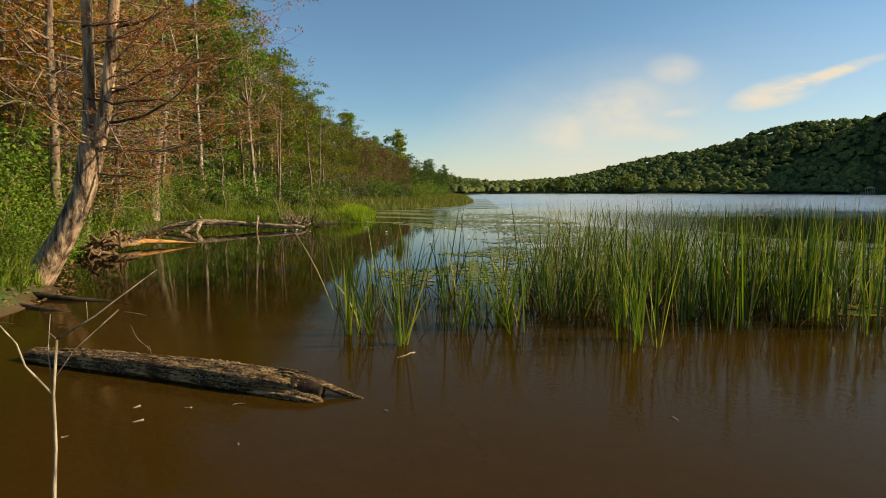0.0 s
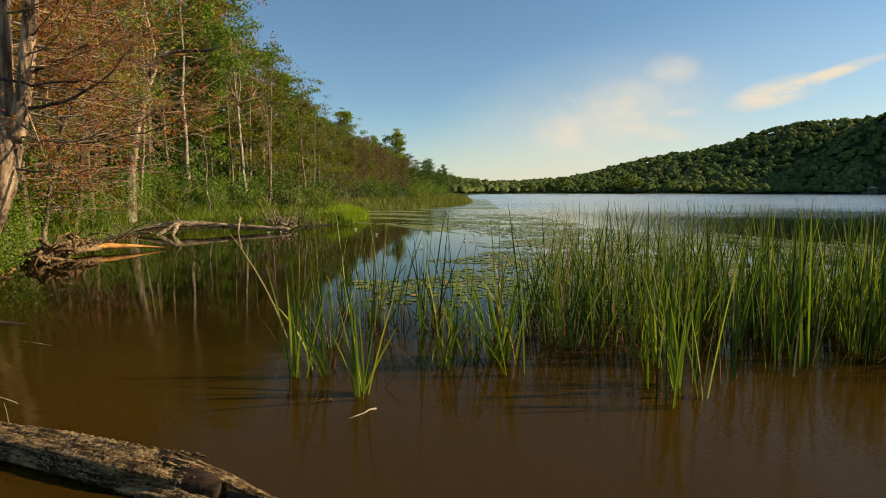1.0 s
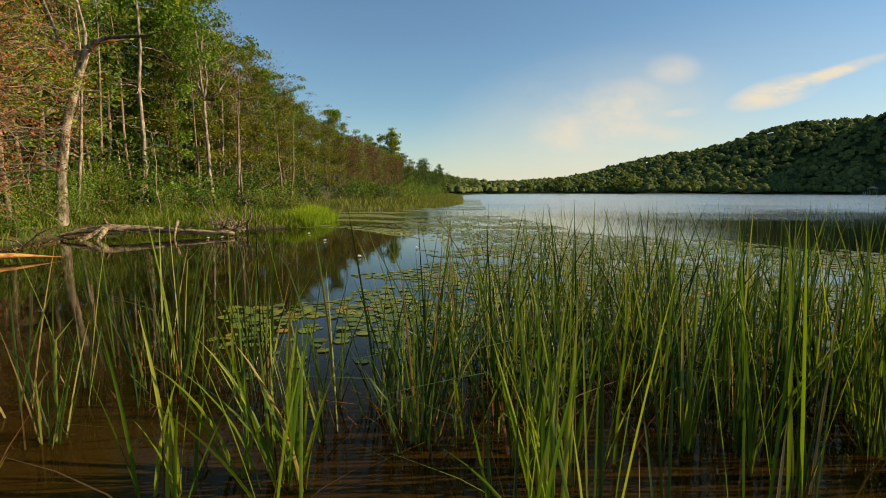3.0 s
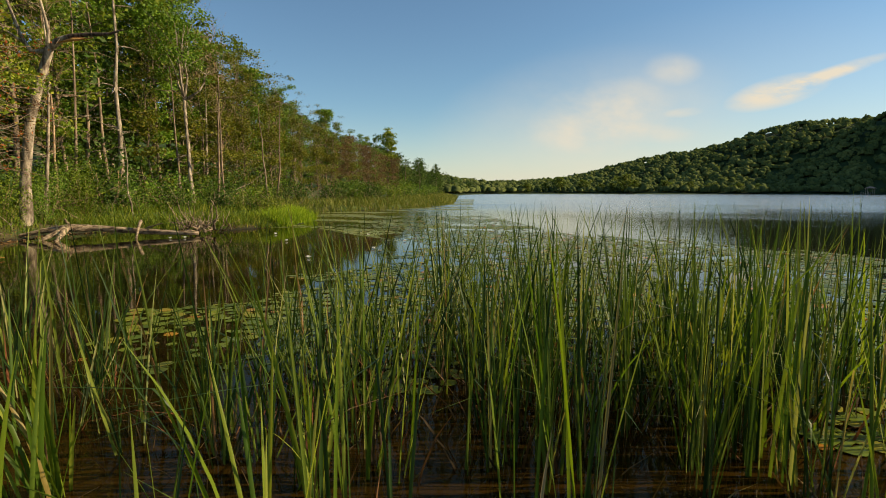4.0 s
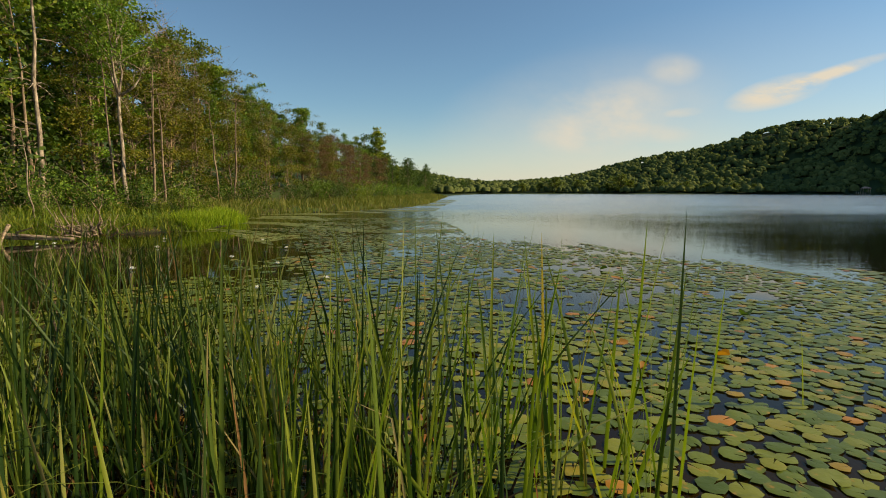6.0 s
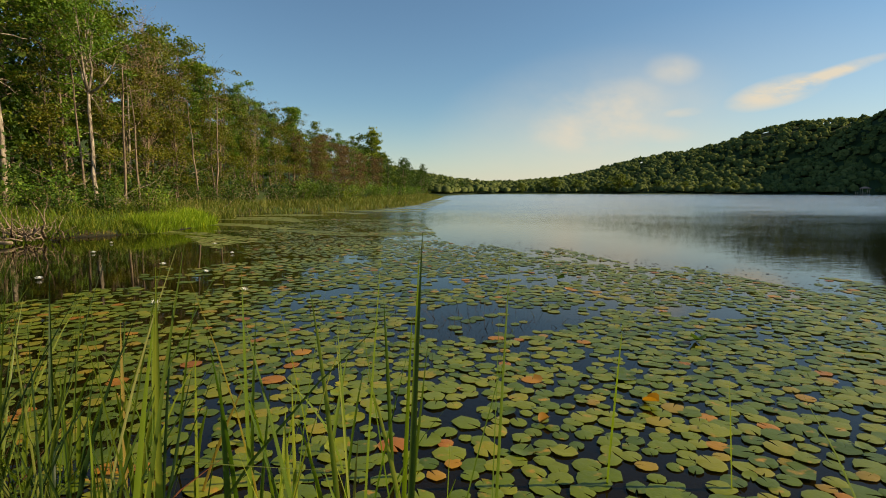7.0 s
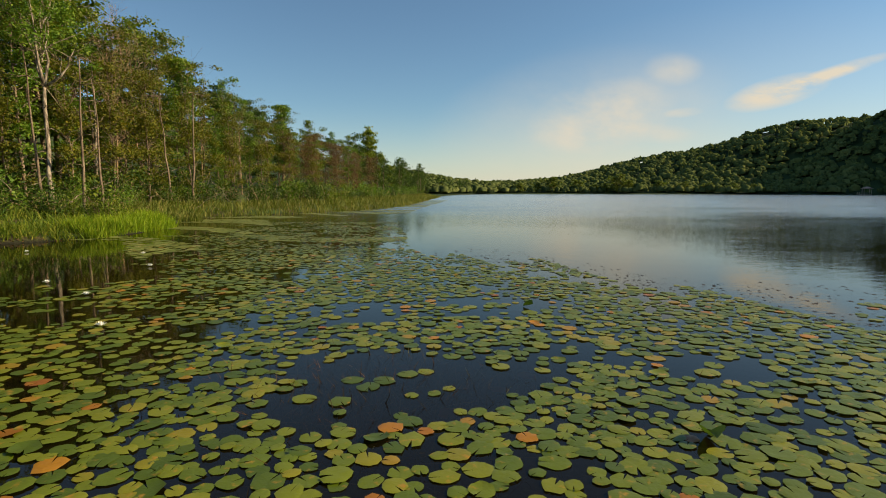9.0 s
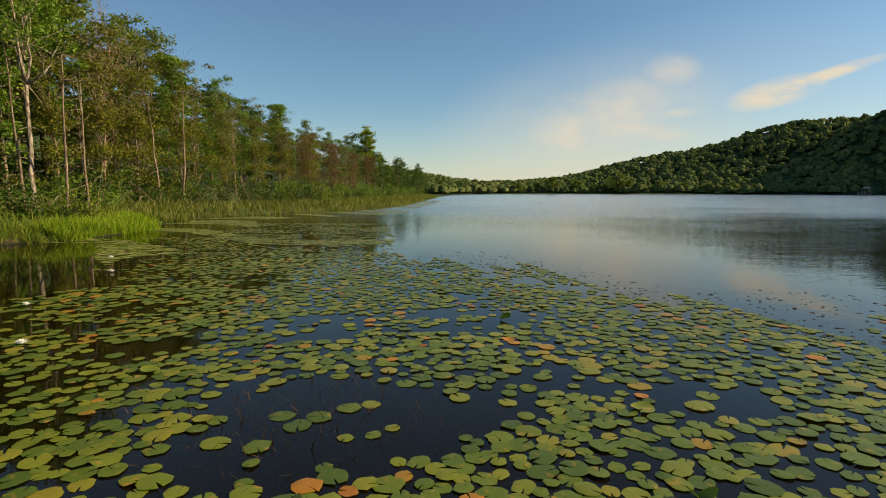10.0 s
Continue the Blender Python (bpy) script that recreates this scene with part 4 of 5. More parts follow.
def lily_pads():
    g = np.random.default_rng(61)
    cells, pads = {}, []

    def free(x, y, r):
        i, j = int(x // 0.3), int(y // 0.3)
        for a in (-1, 0, 1):
            for b in (-1, 0, 1):
                for qx, qy, qr in cells.get((i + a, j + b), ()):
                    if (x - qx) ** 2 + (y - qy) ** 2 < (0.70 * (r + qr)) ** 2:
                        return False
        return True

    for k in range(130000):
        y = 6.6 + 31.4 * g.random() ** 1.7
        lo = -1.8 - 0.32 * (y - 12)
        x = lo + g.random() * (17 - lo)
        r = 0.05 + 0.06 * g.random()
        if g.random() < pad_cover(x, y) and free(x, y, r):
            cells.setdefault((int(x // 0.3), int(y // 0.3)), []).append((x, y, r))
            pads.append((x, y, r))
    near = [p for p in pads if 6.0 < p[0] < 11.2 and 10.8 < p[1] < 14.0][:300]
    chosen = set(near)
    # plants with their own leaves
    heads = []
    for p in near:
        for h in heads:
            if math.hypot(p[0] - h[0][0], p[1] - h[0][1]) < 0.55 and len(h) < 14:
                h.append(p)
                break
        else:
            heads.append([p])
    forms = []
    for k in range(16):
        v, q, t = pad_verts(g, 1.0, 17)
        b = Bag()
        b.put(v * np.array([1, 1, 1]), q, t)
        forms.append(b)
    made = {}
    for h in heads:
        ob = new("water_lily")
        ob.matrix_world = pose(h[0][0], h[0][1], 0)
        tagged(ob, "water lily with round green leaves floating on the lake", "water lily", "water lilies")
        for x, y, r in h:
            key = (int(g.integers(0, 16)), round(r * 50) / 50)
            if key not in made:
                b = Bag()
                v = forms[key[0]].v[0] * key[1]
                b.put(v, forms[key[0]].q[0], forms[key[0]].t[0])
                made[key] = b.mesh("leaf", M_PADOB)
            lf = part("leaf", made[key], ob)
            lf.matrix_local = pose(x - h[0][0], y - h[0][1], 0.002 + 0.006 * g.random(), g.normal(0, 0.6), g.normal(0, 0.6), g.random() * 360)
    bag = Bag()
    for x, y, r in pads:
        if (x, y, r) in chosen:
            continue
        v, q, t = pad_verts(g, r, 11 if y < 20 else 7)
        a = g.random() * 6.283
        c, s = math.cos(a), math.sin(a)
        v[:, 2] += 0.002 + 0.006 * g.random() + np.maximum(0, v[:, 0] * g.normal(0, 0.05))
        w = np.stack([v[:, 0] * c - v[:, 1] * s + x, v[:, 0] * s + v[:, 1] * c + y, v[:, 2]], 1)
        bag.put(w, q, t)
    ob = new("lily_pad_carpet", bag.mesh("lily_pad_carpet", M_PAD))
    tagged(ob, "carpet of round green and orange floating lily pads", "lily pads", kind="stuff")
    # small floating weed in drifts towards the shore
    bag = Bag()
    n = 0
    while n < 6000:
        y = 15 + 95 * g.random() ** 1.5
        sx = np.interp(y, [p[1] for p in SHORE[6:20]], [p[0] for p in SHORE[6:20]])
        wide = 7.5 + 2.5 * math.sin(y * 0.13) if y > 30 else 12
        x = sx + g.random() * wide
        if x > np.interp(y, [15, 22, 30, 45, 70, 110], [9, 8, 6.5, 5.2, 6.5, 9]):
            continue
        if y < 27 and x < np.interp(y, [15, 19, 27], [3.0, 2.0, -3.0]):
            continue
        if math.sin(y * 1.1 + 1.5 * math.sin(x * 0.5) + 0.5 * x) + 0.6 * math.sin(y * 0.37 + x * 0.2) < 0.1:
            continue
        r = (0.05 + 0.07 * g.random()) * (1 + y / 60)
        v, q, t = pad_verts(g, r, 6)
        v[:, 2] = 0.004
        bag.put(v + np.array([x, y, 0.003 * g.random()]), q, t)
        n += 1
    ob = new("floating_weed", bag.mesh("floating_weed", M_MAT))
    tagged(ob, "drifts of small floating weed leaves on the lake", "water weed", kind="stuff")
    bag = Bag()
    for k in range(1300):
        x = 8 + 11 * g.random()
        lim = np.interp(x, [p[0] for p in OPEN_EDGE], [p[1] for p in OPEN_EDGE])
        y = lim - 0.6 + 3.4 * g.random() ** 1.6
        v, q, t = pad_verts(g, 0.012 + 0.03 * g.random() ** 2, 5)
        v[:, 2] = 0.004
        bag.put(v + np.array([x, y, 0]), q, t)
    ob = new("floating_debris", bag.mesh("floating_debris", M_WETWOOD))
    tagged(ob, "dark bits of dead weed floating off the pads", "debris", kind="stuff")


def sunken_weed():
    """Dark water weed and old red leaves under the surface of the clearing."""
    g = np.random.default_rng(66)
    bag = Bag()
    n = 1500
    spots = np.column_stack([7.7 + g.normal(0, 0.9, n), 13.1 + g.normal(0, 0.6, n), np.full(n, -0.30)])
    blades(bag, spots, 0.25 + 0.2 * g.random(n), 0.004 + 0.006 * g.random(n), 0.9, g, 0.8, 4)
    tagged(new("sunken_weed", bag.mesh("sunken_weed", M_STRAW)), "fine brown water weed under the surface", "water weed", kind="stuff")
    for x, y in ((7.15, 12.75), (8.75, 13.0), (7.9, 13.6), (6.9, 13.3), (9.05, 13.35), (8.3, 12.5)):
        v, q, t = pad_verts(g, 0.09)
        b = Bag()
        b.put(v, q, t)
        ob = new("sunken_lily_leaf", b.mesh("sunken_lily_leaf", M_REDPAD))
        ob.matrix_world = pose(x, y, -0.035, g.normal(0, 6), g.normal(0, 6), g.random() * 360)
        tagged(ob, "old red lily leaf sunk below the surface", "lily leaf", "sunken lily leaves")


def curled_leaves():
    """Old lily leaves that stand half rolled out of the water."""
    g = np.random.default_rng(68)
    for x, y, r, mat, label in ((10.1, 12.0, 0.11, M_LEAFDARK, "dark green lily leaf curled up out of the water"), (8.0, 9.95, 0.06, M_ORANGE, "yellow lily leaf curled up out of the water"), (9.5, 16.2, 0.09, M_LEAFDARK, "dark green lily leaf curled up out of the water"), (8.9, 10.3, 0.08, M_ORANGE, "yellow lily leaf curled up out of the water")):
        n, k = 9, 7
        u, w = np.meshgrid(np.linspace(-1, 1, n), np.linspace(0, 1, k), indexing="ij")
        half = np.sqrt(np.maximum(0.02, 1 - (2 * w - 1) ** 2))
        px, fold = u * half * r, np.abs(u) ** 1.4 * half * r * 0.7
        v = np.stack([px * 0.75, (w - 0.4) * r * 1.6, 0.01 + fold + w * r * 0.45], -1).reshape(-1, 3)
        i, j = np.meshgrid(np.arange(n - 1), np.arange(k - 1), indexing="ij")
        q = np.stack([i * k + j, i * k + j + 1, (i + 1) * k + j + 1, (i + 1) * k + j], -1).reshape(-1, 4)
        b = Bag()
        b.put(v, q)
        ob = new("curled_lily_leaf", b.mesh("curled_lily_leaf", mat, True))
        ob.matrix_world = pose(x, y, 0, 0, 0, g.random() * 360)
        tagged(ob, label, "lily leaf", "curled lily leaves")


def lily_flowers():
    g = np.random.default_rng(71)
    bag, core = Bag(), Bag()
    for ring, (n, ln, tip) in enumerate(((9, 0.075, 0.35), (8, 0.062, 0.8), (6, 0.045, 1.3))):
        for k in range(n):
            a = 6.283 * k / n + ring * 0.3
            o = np.array([math.cos(a), math.sin(a), 0])
            s = np.array([-math.sin(a), math.cos(a), 0])
            u = np.array([0, 0, 1])
            d = o * math.cos(tip) + u * math.sin(tip)
            v = [o * 0.008, d * ln * 0.55 + s * 0.013, d * ln + u * 0.006, d * ln * 0.55 - s * 0.013]
            bag.put(np.array(v) + np.array([0, 0, 0.015]), [(0, 1, 2, 3)])
    for k in range(10):
        a = 0.63 * k
        tube(core, [(0.004 * math.cos(a), 0.004 * math.sin(a), 0.02), (0.014 * math.cos(a), 0.014 * math.sin(a), 0.045)], [0.003, 0.002], 4)
    src = new("water_lily_flower")
    part("petals", bag.mesh("petals", M_PETAL), src)
    part("stamens", core.mesh("stamens", M_YOLK), src)
    tagged(src, "open white water lily flower floating among pads", "flower", "white lily flowers")
    spots = [(2.39, 17.07), (3.94, 15.03), (0.9, 18.2), (3.0, 14.0), (-2.2, 20.5), (-6.4, 21.4), (-6.0, 21.6), (1.6, 20.4), (-0.4, 16.2), (0.1, 22.8), (-3.4, 23.2)]
    src.matrix_world = pose(*spots[0], 0)
    for x, y in spots[1:]:
        copy_thing(src, pose(x, y, 0.0, 0, 0, g.random() * 360) @ Matrix.Diagonal((1.1,) * 3 + (1,)))


# ---- grasses of the shore ----
def shore_grass():
    g = np.random.default_rng(81)

    def field(name, label, mat, spots, lo, hi, wide, lean):
        bag = Bag()
        sp = np.array(spots)
        z = ground_height(sp[:, 0], sp[:, 1])
        h = lo + (hi - lo) * g.random(len(sp))
        blades(bag, np.column_stack([sp, np.maximum(z, -0.15) - 0.03]), h, wide * (0.7 + 0.6 * g.random(len(sp))), lean, g, 0.35, 3)
        ob = new(name, bag.mesh(name, mat))
        tagged(ob, label, "grass", kind="stuff")

    def scatter(n, x0, x1, y0, y1, dlo, dhi, power=1.0):
        out = []
        while len(out) < n:
            m = n * 2
            x, y = x0 + (x1 - x0) * g.random(m), y0 + (y1 - y0) * g.random(m) ** power
            d = lake_distance(x, y)
            ok = (d > dlo) & (d < dhi)
            out += list(zip(x[ok], y[ok]))
        return out[:n]

    field("bank_grass", "soft green grass and weeds on the bank", M_GRASS, scatter(15500, -22, -4, 3, 46, 0.15, 8, 1.15), 0.2, 0.62, 0.022, 0.4)
    field("bank_grass", "short yellow-green grass tufts on the muddy bank", M_GRASS, scatter(900, -7.5, -5.2, 6.6, 9.0, 0.1, 1.6), 0.1, 0.32, 0.014, 0.5)
    field("bank_grass", "soft green grass growing down to the water", M_GRASS, scatter(4200, -12.5, -4, 24, 31, -0.25, 1.6), 0.15, 0.5, 0.02, 0.4)
    lime = scatter(2600, -9, -4.2, 27.5, 34, -0.6, 1.0)
    field("lime_reeds", "bright lime green reeds at the water's edge", M_LIME, lime, 0.35, 0.72, 0.022, 0.14)
    field("shore_sedge", "yellowish sedge along the shallow shore", M_SEDGE, scatter(11000, -20, 8, 38, 165, -1.2, 5, 1.4), 0.3, 0.85, 0.05, 0.22)


forest()
shrubs()
cattails()
lily_pads()
sunken_weed()
curled_leaves()
lily_flowers()
shore_grass()


# ---- far shore ----
def hill_woods():
    g = np.random.default_rng(91)
    bag = Bag()
    cx, cy = [], []
    while len(cx) < 7600:
        m = 6000
        a = g.random(m) * 0.86 - 0.08
        r = 240 + 720 * g.random(m) ** 1.5
        x, y = np.sin(a) * r, np.cos(a) * r
        d = lake_distance(x, y)
        ok = (d > np.where((x > 40) & (x < 165), 9, 2)) & ((x > -60) | (y > 250)) & (d < np.where(a > 0.3, 215, 900))
        cx += list(x[ok])
        cy += list(y[ok])
    cx, cy = np.array(cx[:7600]), np.array(cy[:7600])
    k, sub, n = len(cx), 2, 9
    s = 1.5 + 2.2 * g.random(k) ** 1.8
    s *= 1 + np.clip((cy - 450) / 900, 0, 0.6)
    tall = s * (0.55 + 0.45 * g.random(k)) + 2.0
    # every crown is a handful of lumpy masses, the outer ones lower
    s, tall = np.repeat(s, sub), np.repeat(tall, sub)
    off, turn = g.random(k * sub) ** 0.7 * 0.75, g.random(k * sub) * 6.283
    cx, cy = np.repeat(cx, sub) + s * off * np.cos(turn), np.repeat(cy, sub) + s * off * np.sin(turn)
    tall = tall * (1.05 - 0.35 * off + 0.07 * g.normal(0, 1, k * sub))
    s = s * (0.5 + 0.3 * g.random(k * sub))
    z = ground_height(cx, cy)
    k, m = len(cx), 5
    ring = np.arange(m) * 6.283 / m
    lv = [(0.30, 1.0), (0.66, 1.05), (0.88, 0.75)]
    v = np.stack([np.stack([cx[:, None] + s[:, None] * r * np.cos(ring + h * 2) * (0.65 + 0.7 * g.random((k, m))), cy[:, None] + s[:, None] * r * np.sin(ring + h * 2) * (0.65 + 0.7 * g.random((k, m))), z[:, None] + tall[:, None] * (h + 0.16 * (g.random((k, m)) - 0.5))], -1) for h, r in lv], 1)
    top = np.stack([cx, cy, z + tall], -1)[:, None]
    v = np.concatenate([v.reshape(k, 3 * m, 3), top], 1)
    base = (np.arange(k) * (3 * m + 1))[:, None, None]
    q = np.array([[r * m + j, r * m + (j + 1) % m, r * m + m + (j + 1) % m, r * m + m + j] for r in range(2) for j in range(m)])
    t = np.array([[2 * m + j, 2 * m + (j + 1) % m, 3 * m] for j in range(m)])
    core = Bag()
    core.put(v.reshape(-1, 3), (q[None] + base).reshape(-1, 4), (t[None] + base).reshape(-1, 3))
    ph, ct = g.random((k, n)) * 6.283, g.random((k, n))
    rad = 0.85 + 0.4 * g.random((k, n))
    st = np.sqrt(np.maximum(0, 1 - ct ** 2))
    px = cx[:, None] + s[:, None] * rad * st * np.cos(ph)
    py = cy[:, None] + s[:, None] * rad * st * np.sin(ph)
    pz = z[:, None] + tall[:, None] * (0.5 + 0.48 * rad * ct)
    leaf_quads(bag, np.stack([px, py, pz], -1).reshape(-1, 3), np.repeat(0.35 + s * 0.34, n), up=0.3, slim=0.9, gen=g)
    ob = new("hill_woods", bag.mesh("hill_woods", M_HILL))
    tagged(part("shaded_inner_foliage", core.mesh("shaded_inner_foliage", M_HILLCORE, True), ob), kind="stuff")
    tagged(ob, "dense green wood covering the hills round the lake", "woods", kind="stuff")


def lakeside_bushes():
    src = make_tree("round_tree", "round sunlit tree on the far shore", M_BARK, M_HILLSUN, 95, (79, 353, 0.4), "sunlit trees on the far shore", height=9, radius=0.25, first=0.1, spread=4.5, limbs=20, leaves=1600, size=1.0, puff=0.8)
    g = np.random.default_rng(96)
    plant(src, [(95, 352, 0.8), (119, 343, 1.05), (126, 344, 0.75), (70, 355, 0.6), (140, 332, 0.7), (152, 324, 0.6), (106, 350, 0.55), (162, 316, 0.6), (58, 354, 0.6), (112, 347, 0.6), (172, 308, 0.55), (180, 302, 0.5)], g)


def boat_shelter():
    """A small landing stage with a roof on posts, far across the lake."""
    ob = new("boat_shelter")
    ob.matrix_world = pose(192, 240, 0, 0, 0, 40)

    def box(name, x0, x1, y0, y1, z0, z1, mat, label=""):
        v = [(x, y, z) for x in (x0, x1) for y in (y0, y1) for z in (z0, z1)]
        q = [(0, 1, 3, 2), (4, 6, 7, 5), (0, 4, 5, 1), (2, 3, 7, 6), (0, 2, 6, 4), (1, 5, 7, 3)]
        b = Bag()
        b.put(v, q)
        part(name, b.mesh(name, mat), ob, label)

    box("deck", -6, 6, -1.5, 1.5, 0.35, 0.5, M_PALE)
    for x in (-5.5, -2, 2, 5.5):
        for y in (-1.3, 1.3):
            box("post", x - 0.1, x + 0.1, y - 0.1, y + 0.1, -1.2, 3.0 if x > 0 else 1.4, M_PALE)
    b = Bag()
    b.put([(1.4, -1.9, 2.95), (6.2, -1.9, 2.95), (6.2, 1.9, 2.95), (1.4, 1.9, 2.95), (1.8, 0, 3.8), (5.8, 0, 3.8)], [(0, 1, 5, 4), (2, 3, 4, 5), (0, 3, 2, 1)], [(0, 4, 3), (1, 2, 5)])
    part("roof", b.mesh("roof", M_ROOF), ob, "pale reddish pitched roof")
    tagged(ob, "small roofed landing stage on the far shore", "landing stage")


# ---- wood in and by the water ----
def rough_tube(bag, pts, radii, sides, amp, gen, flat=1.0, rings=30):
    """A knotty, grooved trunk: a tube whose surface is ridged lengthwise."""
    n = rings
    t = np.linspace(0, 1, n)
    src = np.linspace(0, 1, len(pts))
    pts = np.stack([np.interp(t, src, np.asarray(pts)[:, i]) for i in range(3)], 1)
    radii = np.interp(t, src, radii)
    d = np.gradient(pts, axis=0)
    d /= np.linalg.norm(d, axis=1)[:, None]
    up = np.array([0, 0, 1.0]) if abs(d[0][2]) < 0.8 else np.array([0, 1.0, 0])
    a = np.cross(d, up)
    a /= np.linalg.norm(a, axis=1)[:, None]
    b = np.cross(a, d) * flat
    ang = np.arange(sides) * 2 * np.pi / sides
    groove = gen.normal(0, 1, sides)[None, :] * 0.6 + gen.normal(0, 1, (n, sides)) * 0.35
    lump = np.sin(t * 9 + gen.random() * 6)[:, None] * 0.5
    r = radii[:, None] * (1 + amp * (groove + lump))
    v = pts[:, None] + r[..., None] * (np.cos(ang)[None, :, None] * a[:, None] + np.sin(ang)[None, :, None] * b[:, None])
    i, j = np.meshgrid(np.arange(n - 1), np.arange(sides), indexing="ij")
    k = (j + 1) % sides
    q = np.stack([i * sides + j, i * sides + k, (i + 1) * sides + k, (i + 1) * sides + j], -1).reshape(-1, 4)
    v = np.vstack([v.reshape(-1, 3), pts[0], pts[-1]])
    m = n * sides
    tr = [(m, (j + 1) % sides, j) for j in range(sides)] + [(m + 1, (n - 1) * sides + j, (n - 1) * sides + (j + 1) % sides) for j in range(sides)]
    bag.put(v, q, tr)


def near_log():
    g = np.random.default_rng(101)
    ob = new("fallen_log")
    ob.matrix_world = pose(-2.3, 4.4, 0)
    o = np.array([2.3, -4.4, 0])
    b = Bag()
    rough_tube(b, np.array([(-3.95, 4.93, 0.03), (-3.0, 4.65, 0.06), (-2.0, 4.35, 0.05), (-1.5, 4.18, 0.045), (-1.12, 4.06, 0.035)]) + o, [0.075, 0.10, 0.125, 0.118, 0.095], 60, 0.11, g, 1.0, 150)
    part("trunk", b.mesh("trunk", M_LOG), ob)
    b = Bag()
    rough_tube(b, np.array([(-1.5, 4.22, 0.10), (-1.15, 4.12, 0.105), (-0.95, 4.06, 0.075), (-0.78, 4.0, 0.03), (-0.62, 3.96, 0.0)]) + o, [0.045, 0.05, 0.042, 0.028, 0.010], 26, 0.14, g, 0.6, 60)
    part("splinter", b.mesh("splinter", M_LOG), ob, "pointed arched splinter over the hollow end")
    b = Bag()
    rough_tube(b, np.array([(-1.5, 4.1, 0.0), (-1.15, 3.98, 0.005), (-0.98, 3.92, -0.01), (-0.88, 3.88, -0.04)]) + o, [0.07, 0.065, 0.05, 0.02], 26, 0.14, g, 0.8, 50)
    part("splinter", b.mesh("splinter", M_LOG), ob)
    # a solid plug, coloured near-black like the shade in a hollow
    b = Bag()
    rough_tube(b, np.array([(-1.2, 4.07, 0.045), (-1.05, 4.03, 0.04), (-0.95, 4.0, 0.03)]) + o, [0.085, 0.08, 0.05], 20, 0.08, g, 1.0, 20)
    part("hollow", b.mesh("hollow", M_HOLLOW), ob, "near-black plug painted as the shaded hollow of the broken end")
    # ridges of loose bark along the top and flank
    b = Bag()
    for j in range(260):
        f = g.random()
        c = np.array([-3.6 + 2.5 * f, 4.83 - 0.73 * f, 0.05]) + o
        r = 0.10 * (0.85 + 0.25 * f)
        a = g.random() * 2.6 - 1.3
        up = np.array([0.28 * math.sin(a), -0.96 * math.sin(a), math.cos(a)])
        p = c + up * r
        ln = 0.03 + 0.10 * g.random()
        d = np.array([0.96, -0.28, 0]) * ln
        tube(b, [p - d * 0.5, p + up * (0.004 + 0.010 * g.random()), p + d * 0.5], [0.003, 0.005 + 0.007 * g.random(), 0.002], 5, 0.3)
    part("loose_bark", b.mesh("loose_bark", M_LOG), ob, "ridged flaking bark")
    tagged(ob, "rotten bark-covered log with a split end lying in water", "log")


def forked_twig():
    wobble = np.random.default_rng(108)
    ob = new("forked_sapling")
    b = Bag()
    tube(b, [(-2.04, 2.6, -0.25), (-2.03, 2.6, 0.02), (-2.0, 2.6, 0.3), (-1.99, 2.6, 0.57), (-1.95, 2.6, 0.86)], [0.009, 0.009, 0.008, 0.0065, 0.006], 7, 0.15)
    part("stem", b.mesh("stem", M_CREAM, True), ob)
    for pts, r in (([(-1.95, 2.6, 0.86), (-1.8, 2.62, 0.95), (-1.67, 2.65, 1.03), (-1.48, 2.7, 1.2)], 0.007), ([(-1.99, 2.6, 0.57), (-2.08, 2.58, 0.72), (-2.15, 2.56, 0.84), (-2.24, 2.55, 0.97), (-2.16, 2.5, 1.12)], 0.008),
                   ([(-1.99, 2.6, 0.62), (-2.02, 2.62, 0.8), (-2.01, 2.65, 0.98)], 0.004), ([(-1.98, 2.61, 0.66), (-1.9, 2.68, 0.8), (-1.72, 2.75, 0.98)], 0.003), ([(-1.8, 2.62, 0.95), (-1.8, 2.62, 1.05)], 0.003), ([(-1.95, 2.6, 0.86), (-1.99, 2.6, 0.9)], 0.004)):
        b = Bag()
        line = np.array(pts)
        line[1:-1] += wobble.normal(0, 0.012, line[1:-1].shape)
        tube(b, line, np.linspace(r * 0.75, 0.0015, len(pts)), 6, 0.15)
        part("twig", b.mesh("twig", M_CREAM, True), ob)
    tagged(ob, "thin bare pale forked sapling standing in the water", "sapling")


